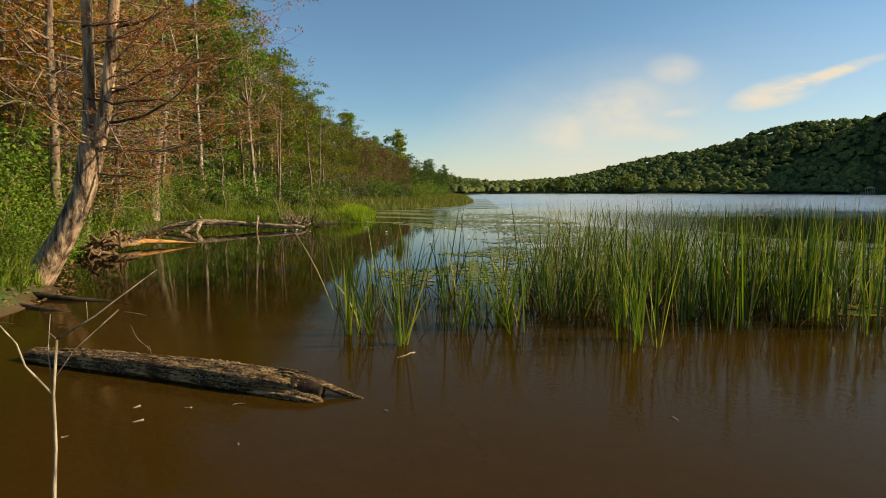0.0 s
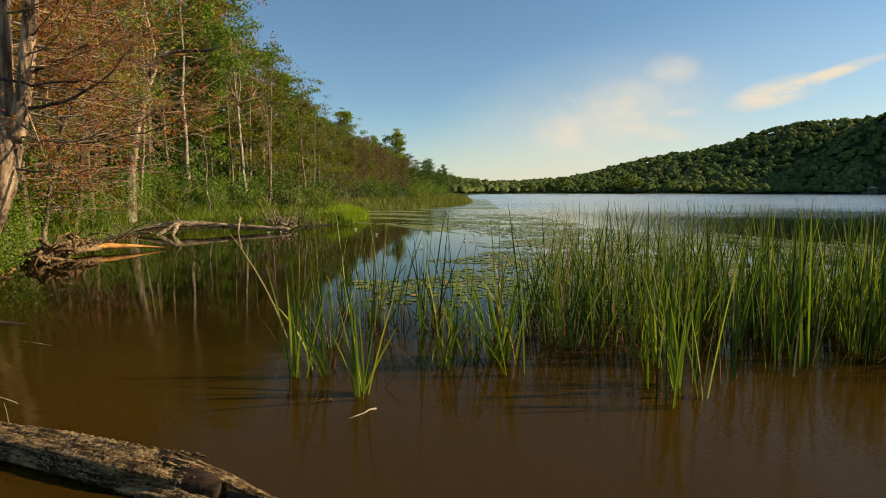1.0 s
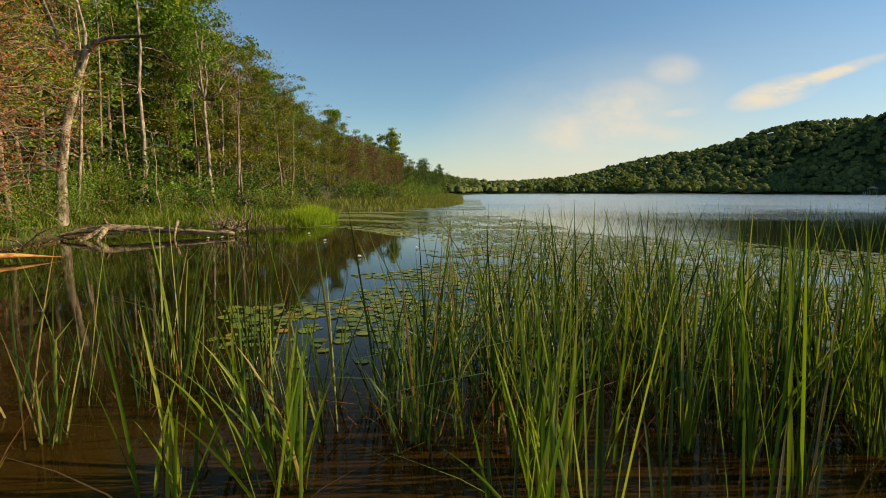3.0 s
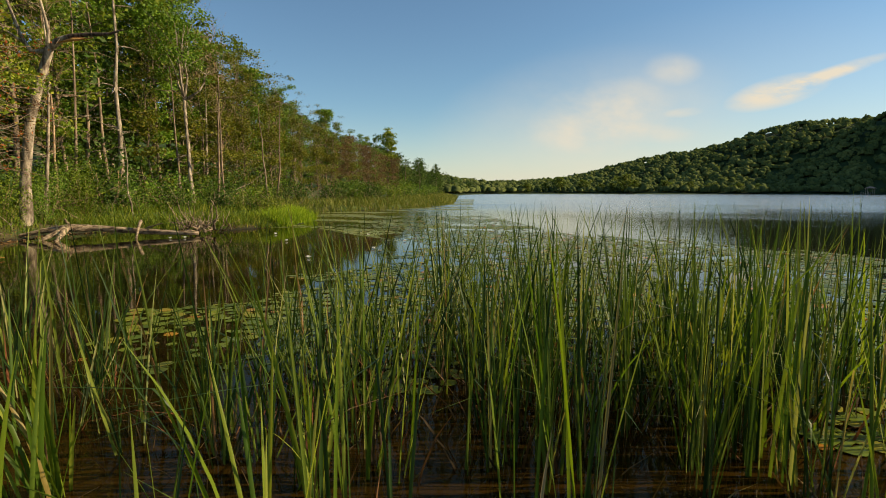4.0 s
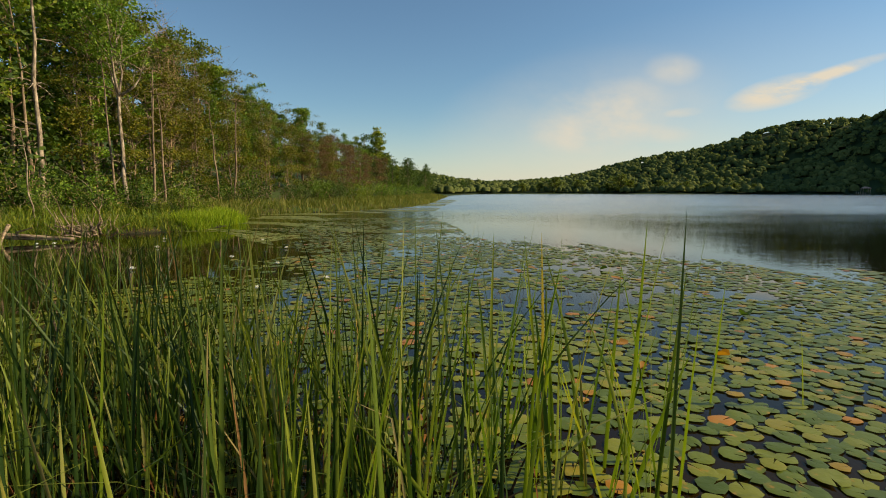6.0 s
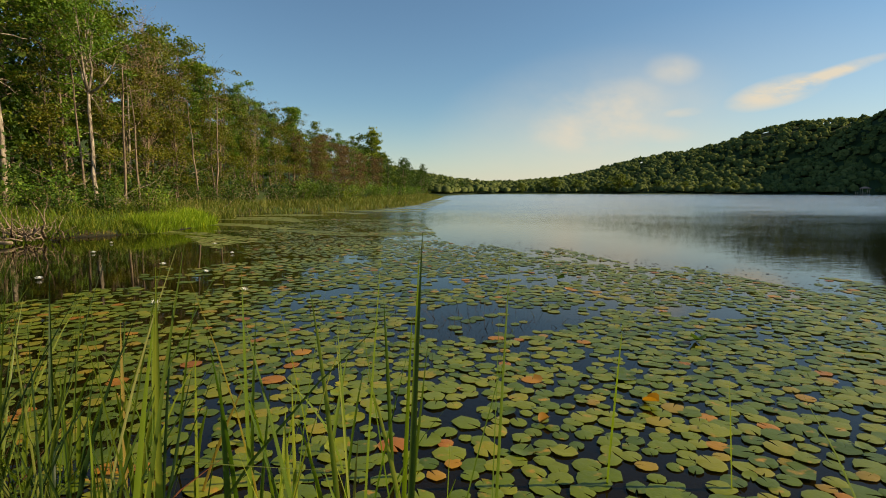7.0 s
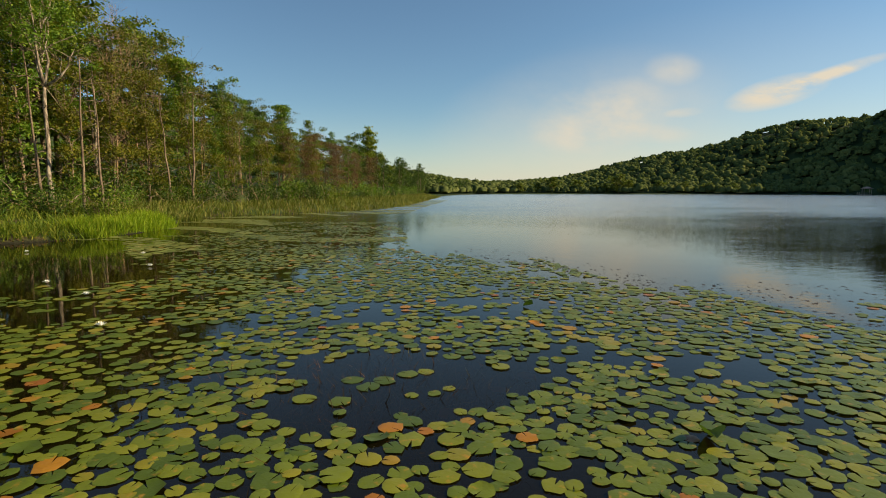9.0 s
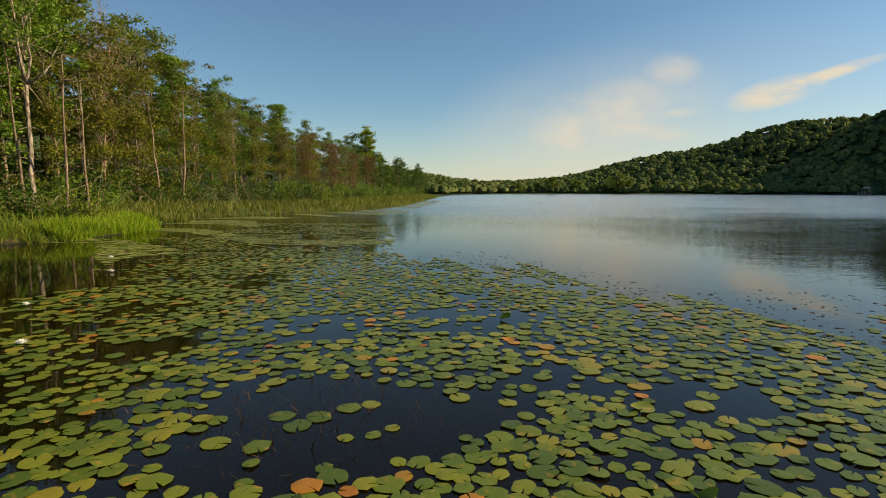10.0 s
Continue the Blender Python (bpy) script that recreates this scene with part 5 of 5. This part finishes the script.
def leaning_tree():
    """A dead conifer with two trunks that leans over the water; its long bare limbs carry rusty needles."""
    g = np.random.default_rng(111)
    ob = new("leaning_conifer")
    ob.matrix_world = pose(-6.84, 8.8, 0)
    o = np.array([6.9, -8.8, 0])
    low = np.array([(-7.15, 8.7, -0.15), (-6.9, 8.8, 0.1), (-6.4, 8.8, 0.84), (-5.98, 8.8, 1.65), (-5.86, 8.8, 2.2), (-5.75, 8.8, 2.6)]) + o
    b = Bag()
    rough_tube(b, low, [0.34, 0.23, 0.18, 0.165, 0.18, 0.15], 24, 0.045, g, 1.0, 60)
    part("trunk", b.mesh("trunk", M_LEANBARK, True), ob)
    left = np.array([(-5.86, 8.8, 2.3), (-5.83, 8.82, 3.0), (-5.8, 8.85, 3.8), (-5.78, 8.85, 4.7), (-5.75, 8.9, 6.5), (-5.7, 8.9, 9.0)]) + o
    right = np.array([(-5.72, 8.78, 2.3), (-5.52, 8.75, 2.95), (-5.36, 8.75, 3.9), (-5.27, 8.75, 4.7), (-5.1, 8.8, 6.5), (-5.0, 8.9, 9.5)]) + o
    for line in (left, right):
        b = Bag()
        rough_tube(b, line, [0.11, 0.095, 0.088, 0.08, 0.06, 0.02], 16, 0.04, g, 1.0, 60)
        part("stem", b.mesh("stem", M_LEANBARK, True), ob)
    needles, fine, spots = Bag(), Bag(), []
    # the long dark limbs that sweep out and up
    for pts, r in (([(-5.67, 8.75, 2.7), (-5.16, 8.7, 2.73), (-4.7, 8.65, 2.86), (-4.22, 8.65, 3.19), (-3.93, 8.65, 3.55)], 0.032), ([(-5.46, 8.75, 3.19), (-5.18, 8.7, 3.25), (-4.89, 8.7, 3.36), (-4.54, 8.7, 3.58), (-4.3, 8.7, 3.79)], 0.028),
                   ([(-5.3, 8.75, 4.2), (-4.83, 8.7, 4.28), (-4.55, 8.7, 4.38), (-4.23, 8.7, 4.6)], 0.026), ([(-5.76, 8.7, 4.2), (-5.39, 8.65, 4.2), (-4.9, 8.6, 4.28)], 0.022),
                   ([(-5.76, 8.7, 3.06), (-5.2, 8.6, 3.0), (-4.51, 8.6, 3.06), (-4.1, 8.6, 3.02)], 0.022), ([(-5.45, 8.75, 2.3), (-4.73, 8.9, 2.28), (-4.04, 9.1, 2.45), (-3.29, 9.3, 2.75)], 0.020), ([(-5.75, 8.75, 1.9), (-4.99, 8.75, 1.83), (-4.5, 8.75, 1.94)], 0.016)):
        wood = Bag()
        pts = np.array(pts) + o
        t = np.linspace(0, len(pts) - 1, 12)
        line = np.stack([np.interp(t, range(len(pts)), pts[:, i]) for i in range(3)], 1) + g.normal(0, 0.012, (12, 3))
        tube(wood, line, np.linspace(r, 0.006, 12), 7, 0.15)
        for j in range(12):
            p = line[int(g.integers(3, 12))]
            tw = wander(p, p + g.normal(0, 1, 3) * np.array([0.25, 0.25, 0.2]) + np.array([0.12, 0, 0.05]), 4, 0.06, g)
            tube(fine, tw, np.linspace(0.005, 0.0015, 4), 3)
            spots.append(tw)
        part("limb", wood.mesh("limb", M_DARKLIMB), ob, "long dark bare limb")
    for k in range(105):
        line = left if g.random() < 0.4 else right
        f = 0.05 + 0.95 * g.random()
        z = 2.0 + 6.6 * f
        s = np.array([np.interp(z, line[:, 2], line[:, i]) for i in range(3)])
        az = g.normal(0.35, 0.75) if g.random() < 0.75 else g.random() * 6.28
        ln = (1.2 + 2.6 * g.random()) * (1.15 - 0.6 * f)
        e = s + np.array([math.cos(az), math.sin(az), 0.02 + 0.3 * g.normal()]) * ln
        e[2] += 0.28 * ln
        mid = (s + e) / 2 + np.array([0, 0, -0.22 * ln])
        t = np.linspace(0, 1, 9)[:, None]
        pts = (1 - t) ** 2 * s + 2 * t * (1 - t) * mid + t * t * e + g.normal(0, 0.025, (9, 3)) * t
        wood = Bag()
        tube(wood, pts, np.linspace(0.007 + 0.009 * (1 - f), 0.0022, 9), 5)
        for j in range(14):
            p = pts[int(g.integers(2, 9))]
            q = p + g.normal(0, 1, 3) * np.array([0.3, 0.3, 0.17]) + np.array([0.1, 0, -0.03])
            tw = wander(p, q, 4, 0.06, g)
            tube(fine, tw, np.linspace(0.004, 0.0015, 4), 3)
            spots.append(tw)
        part("limb", wood.mesh("limb", M_TWIG), ob)
    tagged(part("brushwood", fine.mesh("brushwood", M_TWIG), ob), kind="stuff")
    spots = np.concatenate(spots)
    n = 26000
    c = spots[g.integers(0, len(spots) // 3, n) * 3 % len(spots)] + g.normal(0, 0.05, (n, 3))
    leaf_quads(needles, c, 0.05, gen=g, slim=0.3, droop=0.4)
    part("needles", needles.mesh("needles", M_RUST), ob, "sparse rusty brown dead needles")
    tagged(ob, "dead twin-trunked conifer leaning over the water with rusty needles", "tree")


def rusty_conifers():
    g = np.random.default_rng(115)
    src = None
    for x, y, s in ((-9.2, 12.8, 0.75), (-10.6, 15.0, 0.8), (-12.2, 17.6, 0.75)):
        px, py, pz = at_ground(x, y, 0.05)
        if src is None:
            src = make_tree("rusty_conifer", "dying conifer with sparse rust-coloured needles", M_BARK, M_RUST, 116, (px, py, pz), "dying conifers by the shore", height=12, radius=0.13, first=0.28, spread=2.8, limbs=58, rise=0.05, leaves=5000, size=0.08, puff=0.2, clumps=600, twigs=9, shape="cone")
        else:
            copy_thing(src, pose(px, py, pz, 0, 0, g.random() * 360) @ Matrix.Diagonal((s, s, s, 1)))


def overhanging_conifer():
    """A slim dying conifer that leans out from the bank, hung with rust-brown sprays."""
    make_tree("leaning_rusty_conifer", "slim dying conifer leaning over the shore with rusty sprays", M_BARK, M_RUST, 118, at_ground(-10.6, 15.6, 0.05), "dying conifers by the shore", height=6.8, radius=0.07, lean=(2.6, -0.6), first=0.16, spread=2.3, limbs=60, rise=0.02, leaves=3400, size=0.075, puff=0.16, clumps=700, twigs=9, shape="round")
    make_tree("leaning_rusty_conifer", "slim dying conifer leaning over the shore with rusty sprays", M_BARK, M_RUST, 119, at_ground(-11.2, 17.6, 0.05), "dying conifers by the shore", height=7.5, radius=0.07, lean=(1.6, -0.3), first=0.2, spread=2.2, limbs=50, rise=0.02, leaves=2400, size=0.08, puff=0.16, clumps=600, twigs=9, shape="round")


def broken_tree():
    """The pale forked trunk with a snapped limb lying across it."""
    g = np.random.default_rng(121)
    x, y, z = at_ground(-12.8, 23.4, 0.2)
    ob = new("broken_tree")
    ob.matrix_world = pose(x, y, z)
    b = Bag()
    rough_tube(b, [(0, 0, 0), (0.1, 0, 2.0), (0.45, 0, 4.0), (0.95, 0, 5.5), (1.37, 0, 6.6)], [0.24, 0.18, 0.16, 0.15, 0.15], 14, 0.03, g)
    part("trunk", b.mesh("trunk", M_PALE, True), ob)
    for pts, r in (([(1.35, 0, 6.5), (0.7, 0, 6.5), (0.36, 0, 7.1), (-0.18, 0.1, 8.6), (-0.5, 0.2, 11)], 0.10), ([(1.3, 0, 6.5), (1.4, 0, 7.2), (1.1, 0, 8.7), (0.9, 0, 11.5)], 0.07), ([(0.5, 0, 6.8), (-0.3, 0.1, 7.3), (-0.9, 0.2, 8.4)], 0.05)):
        b = Bag()
        tube(b, np.array(pts, float), np.linspace(r, 0.02, len(pts)), 8, 0.06)
        part("fork", b.mesh("fork", M_PALE, True), ob)
    b = Bag()
    rough_tube(b, [(1.3, 0, 6.5), (1.75, -0.05, 6.85), (2.2, -0.1, 6.98)], [0.12, 0.12, 0.10], 12, 0.08, g)
    limb = part("snapped_limb", b.mesh("snapped_limb", M_PALE), ob, "snapped limb with raw orange wood")
    b = Bag()
    rough_tube(b, [(1.75, -0.12, 6.78), (2.4, -0.2, 6.86), (3.1, -0.16, 6.93)], [0.03, 0.085, 0.02], 10, 0.15, g, 0.7)
    part("torn_wood", b.mesh("torn_wood", M_FRESH), limb, "raw orange torn wood")
    b = Bag()
    rough_tube(b, [(2.15, -0.1, 6.98), (2.8, -0.12, 7.05), (3.7, -0.2, 7.05), (4.2, -0.2, 7.2)], [0.09, 0.075, 0.05, 0.015], 10, 0.10, g)
    part("limb_end", b.mesh("limb_end", M_DARKLIMB), limb)
    tagged(ob, "pale dead forked tree with a snapped limb", "tree")


def snags():
    g = np.random.default_rng(131)
    G = "bare pale trunks along the shore"
    for x, y, h, r, pts in ((-15.3, 33.6, 13.5, 0.17, None), (-13.1, 37.5, 12, 0.15, "fork"), (-13.6, 25.4, 8.5, 0.09, None), (-17.5, 36, 12, 0.13, "dark"), (-16.3, 31.5, 12, 0.1, "dark"), (-14.3, 38.5, 9, 0.10, "dark"), (-11.9, 38.2, 8.5, 0.10, "dark"), (-12.6, 41.0, 8, 0.09, "dark"), (-15.6, 45.2, 10, 0.13, None), (-16.0, 46.0, 9, 0.12, "dark"), (-17.4, 46.6, 10, 0.16, None), (-24.2, 45.0, 12, 0.15, None), (-21.4, 41.7, 12, 0.13, None), (-16.5, 73.6, 8, 0.15, None), (-11.6, 47.5, 8, 0.09, "dark"), (-12.2, 52, 9, 0.11, "dark"), (-17.4, 72, 9, 0.12, "dark"), (-18.5, 29.0, 12, 0.14, "dark"), (-11.5, 28, 4, 0.05, None), (-14.8, 19.0, 12, 0.14, "dark"), (-13.6, 17.2, 12, 0.12, None)):
        px, py, pz = at_ground(x, y, 0.2)
        ob = new("dead_tree")
        ob.matrix_world = pose(px, py, pz)
        b = Bag()
        top = (-0.9 if pts == "fork" else g.normal(0, 0.35), 1.2 if pts == "fork" else g.normal(0, 0.3), 7.2 if pts == "fork" else h)
        line = wander((0, 0, 0), top, 7, 0.16, g)
        rough_tube(b, line, np.linspace(r * 0.9, 0.8 * r * (0.7 if pts == "fork" else 0.3), 7), 12, 0.035, g)
        bark = M_BARK if pts == "dark" else M_PALE
        part("trunk", b.mesh("trunk", bark, True), ob)
        if pts == "fork":
            tip = line[-1]
            for e in ((1.6, 0, 2.0), (0.4, 0.3, 3.6), (-0.9, 0.2, 2.6), (-0.2, -0.4, 4.5)):
                b = Bag()
                q = wander(tip - np.array([0, 0, 0.05]), tip + np.array(e), 6, 0.3, g)
                tube(b, q, np.linspace(r * 0.6, 0.012, 6), 6)
                for j in range(6):
                    s = q[int(g.integers(2, 6))]
                    tube(b, wander(s, s + g.normal(0, 0.6, 3) + np.array([0, 0, 0.4]), 4, 0.1, g), np.linspace(0.02, 0.004, 4), 4)
                part("branch", b.mesh("branch", bark), ob)
            # the living top: airy clumps of fresh leaves
            puffs = tip + np.column_stack([g.normal(0.2, 1.1, 34), g.normal(0, 1.0, 34), 1.5 + 4.2 * g.random(34)])
            c = puffs[g.integers(0, 34, 2200)] + np.clip(g.normal(0, 1, (2200, 3)), -1.6, 1.6) * np.array([0.36, 0.36, 0.2])
            b = Bag()
            for e in puffs[:16]:
                tube(b, wander(tip + np.array([0, 0, (e[2] - tip[2]) * 0.5]), e, 5, 0.2, g), np.linspace(0.03, 0.006, 5), 4)
            part("branch", b.mesh("branch", bark), ob)
            b = Bag()
            leaf_quads(b, c, 0.17, gen=g)
            part("crown", b.mesh("crown", M_LEAFBRIGHT), ob, "airy fresh green leaves at the top")
        for k in range(12):
            s = line[int(g.integers(2, 7))]
            a = g.random() * 6.28
            ln = 0.4 + 1.4 * g.random()
            e = s + np.array([math.cos(a), math.sin(a), 0.35 * g.normal()]) * ln
            b = Bag()
            tube(b, wander(s, e, 5, 0.15, g), np.linspace(r * 0.22, 0.005, 5), 4)
            part("branch", b.mesh("branch", bark), ob)
        tagged(ob, "thin dark bare trunk in the shore thicket" if pts == "dark" else "pale dead forked tree standing by the shore" if pts else "bare pale dead trunk standing by the shore", "tree", G)


def driftwood():
    g = np.random.default_rng(141)
    ob = new("driftwood_log")
    ob.matrix_world = pose(-8.15, 22.1, 0)
    o = np.array([9.2, -24.3, 0.08])
    b = Bag()
    rough_tube(b, np.array([(-10.9, 23.7, 0.28), (-10.2, 24.0, 0.26), (-8.6, 24.3, 0.12), (-6.9, 24.5, 0.03)]) + o, [0.13, 0.11, 0.10, 0.05], 14, 0.12, g)
    part("trunk", b.mesh("trunk", M_DRIFT, True), ob)
    for pts, r in (([(-10.8, 23.6, 0.35), (-11.0, 23.2, 0.15), (-11.3, 22.8, -0.1)], 0.12), ([(-10.9, 23.6, 0.3), (-10.75, 23.1, 0.1), (-10.6, 22.6, -0.1)], 0.11), ([(-10.9, 23.7, 0.3), (-11.6, 23.5, 0.2), (-12.3, 23.3, 0.05)], 0.12), ([(-10.8, 23.6, 0.3), (-10.9, 23.5, 0.6)], 0.07),
                   ([(-8.75, 24.2, 0.5), (-8.7, 23.9, 0.2), (-8.6, 23.5, -0.3)], 0.06), ([(-8.6, 24.3, 0.25), (-8.0, 24.2, 0.42)], 0.03)):
        b = Bag()
        rough_tube(b, np.array(pts) + o, np.linspace(r, r * 0.45, len(pts)), 10, 0.08, g)
        part("root", b.mesh("root", M_DRIFT, True), ob)
    tagged(ob, "weathered driftwood log with roots at the water's edge", "driftwood")

    ob = new("split_log")
    ob.matrix_world = pose(-8.9, 14.8, 0)
    o = np.array([8.9, -14.8, 0.03])
    b = Bag()
    rough_tube(b, np.array([(-9.6, 12.4, 0.06), (-9.2, 13.3, 0.10), (-8.95, 14.2, 0.14), (-8.7, 15.0, 0.12)]) + o, [0.12, 0.14, 0.14, 0.11], 18, 0.2, g, 1.0, 50)
    part("trunk", b.mesh("trunk", M_ROOT, True), ob)
    b = Bag()
    rough_tube(b, np.array([(-8.9, 14.75, 0.15), (-8.6, 15.2, 0.13), (-8.1, 15.6, 0.09), (-7.5, 15.95, 0.02)]) + o, [0.12, 0.16, 0.10, 0.012], 12, 0.08, g, 0.5)
    part("split_end", b.mesh("split_end", M_FRESH), ob, "freshly split orange wooden point")
    for k in range(34):
        b = Bag()
        s = np.array([-9.4 + 0.7 * g.random(), 12.6 + 2.3 * g.random(), 0.2]) + o
        e = s + np.array([0.2 + 0.5 * g.random(), g.normal(0, 0.6), g.normal(-0.02, 0.2)])
        rough_tube(b, wander(s, e, 5, 0.25, g), np.linspace(0.06, 0.012, 5), 8, 0.1, g)
        part("root", b.mesh("root", M_ROOT, True), ob)
    tagged(ob, "fallen split log with tangled roots on the shore", "log")

    ob = new("bank_log")
    ob.matrix_world = pose(-8.2, 28.2, 0.22)
    b = Bag()
    rough_tube(b, [(-0.9, 0.2, 0.0), (-0.3, 0.05, 0.08), (0.4, -0.05, 0.05), (0.9, 0.0, -0.05)], [0.08, 0.14, 0.12, 0.05], 12, 0.12, g, 0.8)
    part("trunk", b.mesh("trunk", M_FRESH), ob)
    for k in range(8):
        b = Bag()
        e = np.array([g.normal(0, 0.7), g.normal(-0.2, 0.2), 0.15 + 0.3 * g.random()])
        tube(b, wander((g.normal(0, 0.3), 0, 0.05), e, 5, 0.15, g), np.linspace(0.03, 0.006, 5), 5)
        part("root", b.mesh("root", M_ROOT), ob)
    tagged(ob, "short broken orange-brown log lying on the bank", "log")

    ob = new("branch_tangle")
    ob.matrix_world = pose(-6.4, 23.6, 0)
    for k in range(44):
        b = Bag()
        s = np.array([g.normal(0, 0.45), g.normal(0, 0.3), 0.0 + 0.25 * g.random()])
        e = s + np.array([g.normal(0, 0.6), g.normal(0, 0.4), 0.25 + 0.55 * abs(g.normal())])
        tube(b, wander(s, e, 5, 0.18, g), np.linspace(0.025 + 0.03 * (k < 4), 0.006, 5), 5)
        part("branch", b.mesh("branch", M_DRIFT if k % 3 else M_BARK), ob)
    tagged(ob, "tangle of dead broken branches at the water's edge", "dead branches")

    for spots, r, label in (([(-6.4, 7.4, 0.03), (-5.5, 7.1, 0.0), (-4.6, 6.8, -0.04)], 0.05, "dark wet log at the bank"), ([(-6.5, 8.0, 0.05), (-5.5, 7.7, 0.02), (-4.6, 7.6, -0.03)], 0.055, "dark wet log at the bank"), ([(-6.8, 6.9, 0.03), (-5.7, 6.4, -0.01), (-4.8, 6.2, -0.04)], 0.05, "dark wet log at the bank"),
                           ([(0.05, 3.95, -0.09), (0.2, 3.6, -0.11), (0.28, 3.3, -0.12)], 0.03, "sunken branch under the brown water")):
        ob = new("sunken_branch")
        b = Bag()
        rough_tube(b, np.array(spots), np.linspace(r, r * 0.4, len(spots)), 12, 0.08, g)
        part("trunk", b.mesh("trunk", M_WETWOOD, True), ob)
        tagged(ob, label, "log", "sunken wood")


def floating_bits():
    """Chips of bark, straws and thin sticks in the shallow brown water."""
    g = np.random.default_rng(145)
    for x, y, ln, up in ((-2.11, 3.57, 0.07, 0), (-2.27, 3.81, 0.05, 0), (-1.87, 3.78, 0.06, 0), (-1.59, 3.83, 0.09, 0), (-3.05, 5.32, 0.9, 0.5), (-2.75, 4.86, 0.16, 1.4), (-3.56, 6.75, 0.55, 0.1), (-0.43, 3.73, 0.03, 0), (1.63, 3.61, 0.06, 0), (-0.28, 5.13, 0.25, 0), (-2.5, 3.3, 0.04, 0), (-1.3, 3.2, 0.035, 0)):
        a = g.random() * 6.28
        e = np.array([math.cos(a) * math.cos(up), math.sin(a) * math.cos(up), math.sin(up)]) * ln
        b = Bag()
        tube(b, wander((0, 0, -0.05 if up else 0.003), e + np.array([0, 0, 0.003]), 5, 0.06 * ln, g), np.linspace(0.005, 0.002, 5) * (1 + 0.6 * (up == 0)), 5)
        ob = new("floating_twig" if not up else "water_stick", b.mesh("floating_twig", M_PALE))
        ob.matrix_world = pose(x, y, 0)
        tagged(ob, "pale chip of bark floating on brown water" if not up else "thin bare stick rising from brown water", "twig", "sticks in the shallow water")


def bank_litter():
    """Fallen leaves along the bank, thin dead sticks in the wood and at the water's edge."""
    g = np.random.default_rng(151)
    pts = []
    while len(pts) < 9000:
        x, y = -14 + 9 * g.random(4000), 3 + 24 * g.random(4000)
        d = lake_distance(x, y)
        ok = (d > -0.35) & (d < 3.0 * g.random(4000))
        z = np.maximum(ground_height(x, y), 0.0) + 0.01
        pts += list(zip(x[ok], y[ok], z[ok]))
    bag = Bag()
    leaf_quads(bag, np.array(pts[:7000]), 0.07, up=0.85, gen=g)
    tagged(new("leaf_litter", bag.mesh("leaf_litter", M_LITTER)), "fallen brown leaves on the bank", "leaf litter", kind="stuff")
    src = []
    for k in range(6):
        b = Bag()
        line = wander((0, 0, 0), (2.6 + g.random(), 0, 0.6), 8, 0.25, g)
        tube(b, line, np.linspace(0.03, 0.006, 8), 6)
        for j in range(5):
            s = line[int(g.integers(2, 8))]
            tube(b, wander(s, s + g.normal(0, 0.45, 3), 4, 0.1, g), np.linspace(0.012, 0.003, 4), 4)
        src.append(b.mesh("fallen_branch", M_PALE if k % 2 else M_TWIG))
    k = 0
    while k < 60:
        y = 6 + 60 * g.random() ** 1.5
        x = -6 - 12 * g.random()
        d = lake_distance(np.array([x]), np.array([y]))[0]
        if not -0.6 < d < 8:
            continue
        px, py, pz = at_ground(x, y)
        ob = new("fallen_branch", src[k % 6])
        s = 0.35 + 0.8 * g.random() * min(1, y / 20)
        ob.matrix_world = pose(px, py, max(pz, 0.0) + 0.03, 0, -g.random() * 55 * (d > 1), g.random() * 360) @ Matrix.Diagonal((s, s, s, 1))
        tagged(ob, "thin dead branch lying on the bank", "branch", "dead branches on the bank")
        k += 1


hill_woods()
bank_litter()
floating_bits()
lakeside_bushes()
boat_shelter()
near_log()
forked_twig()
leaning_tree()
rusty_conifers()
overhanging_conifer()
broken_tree()
snags()
driftwood()
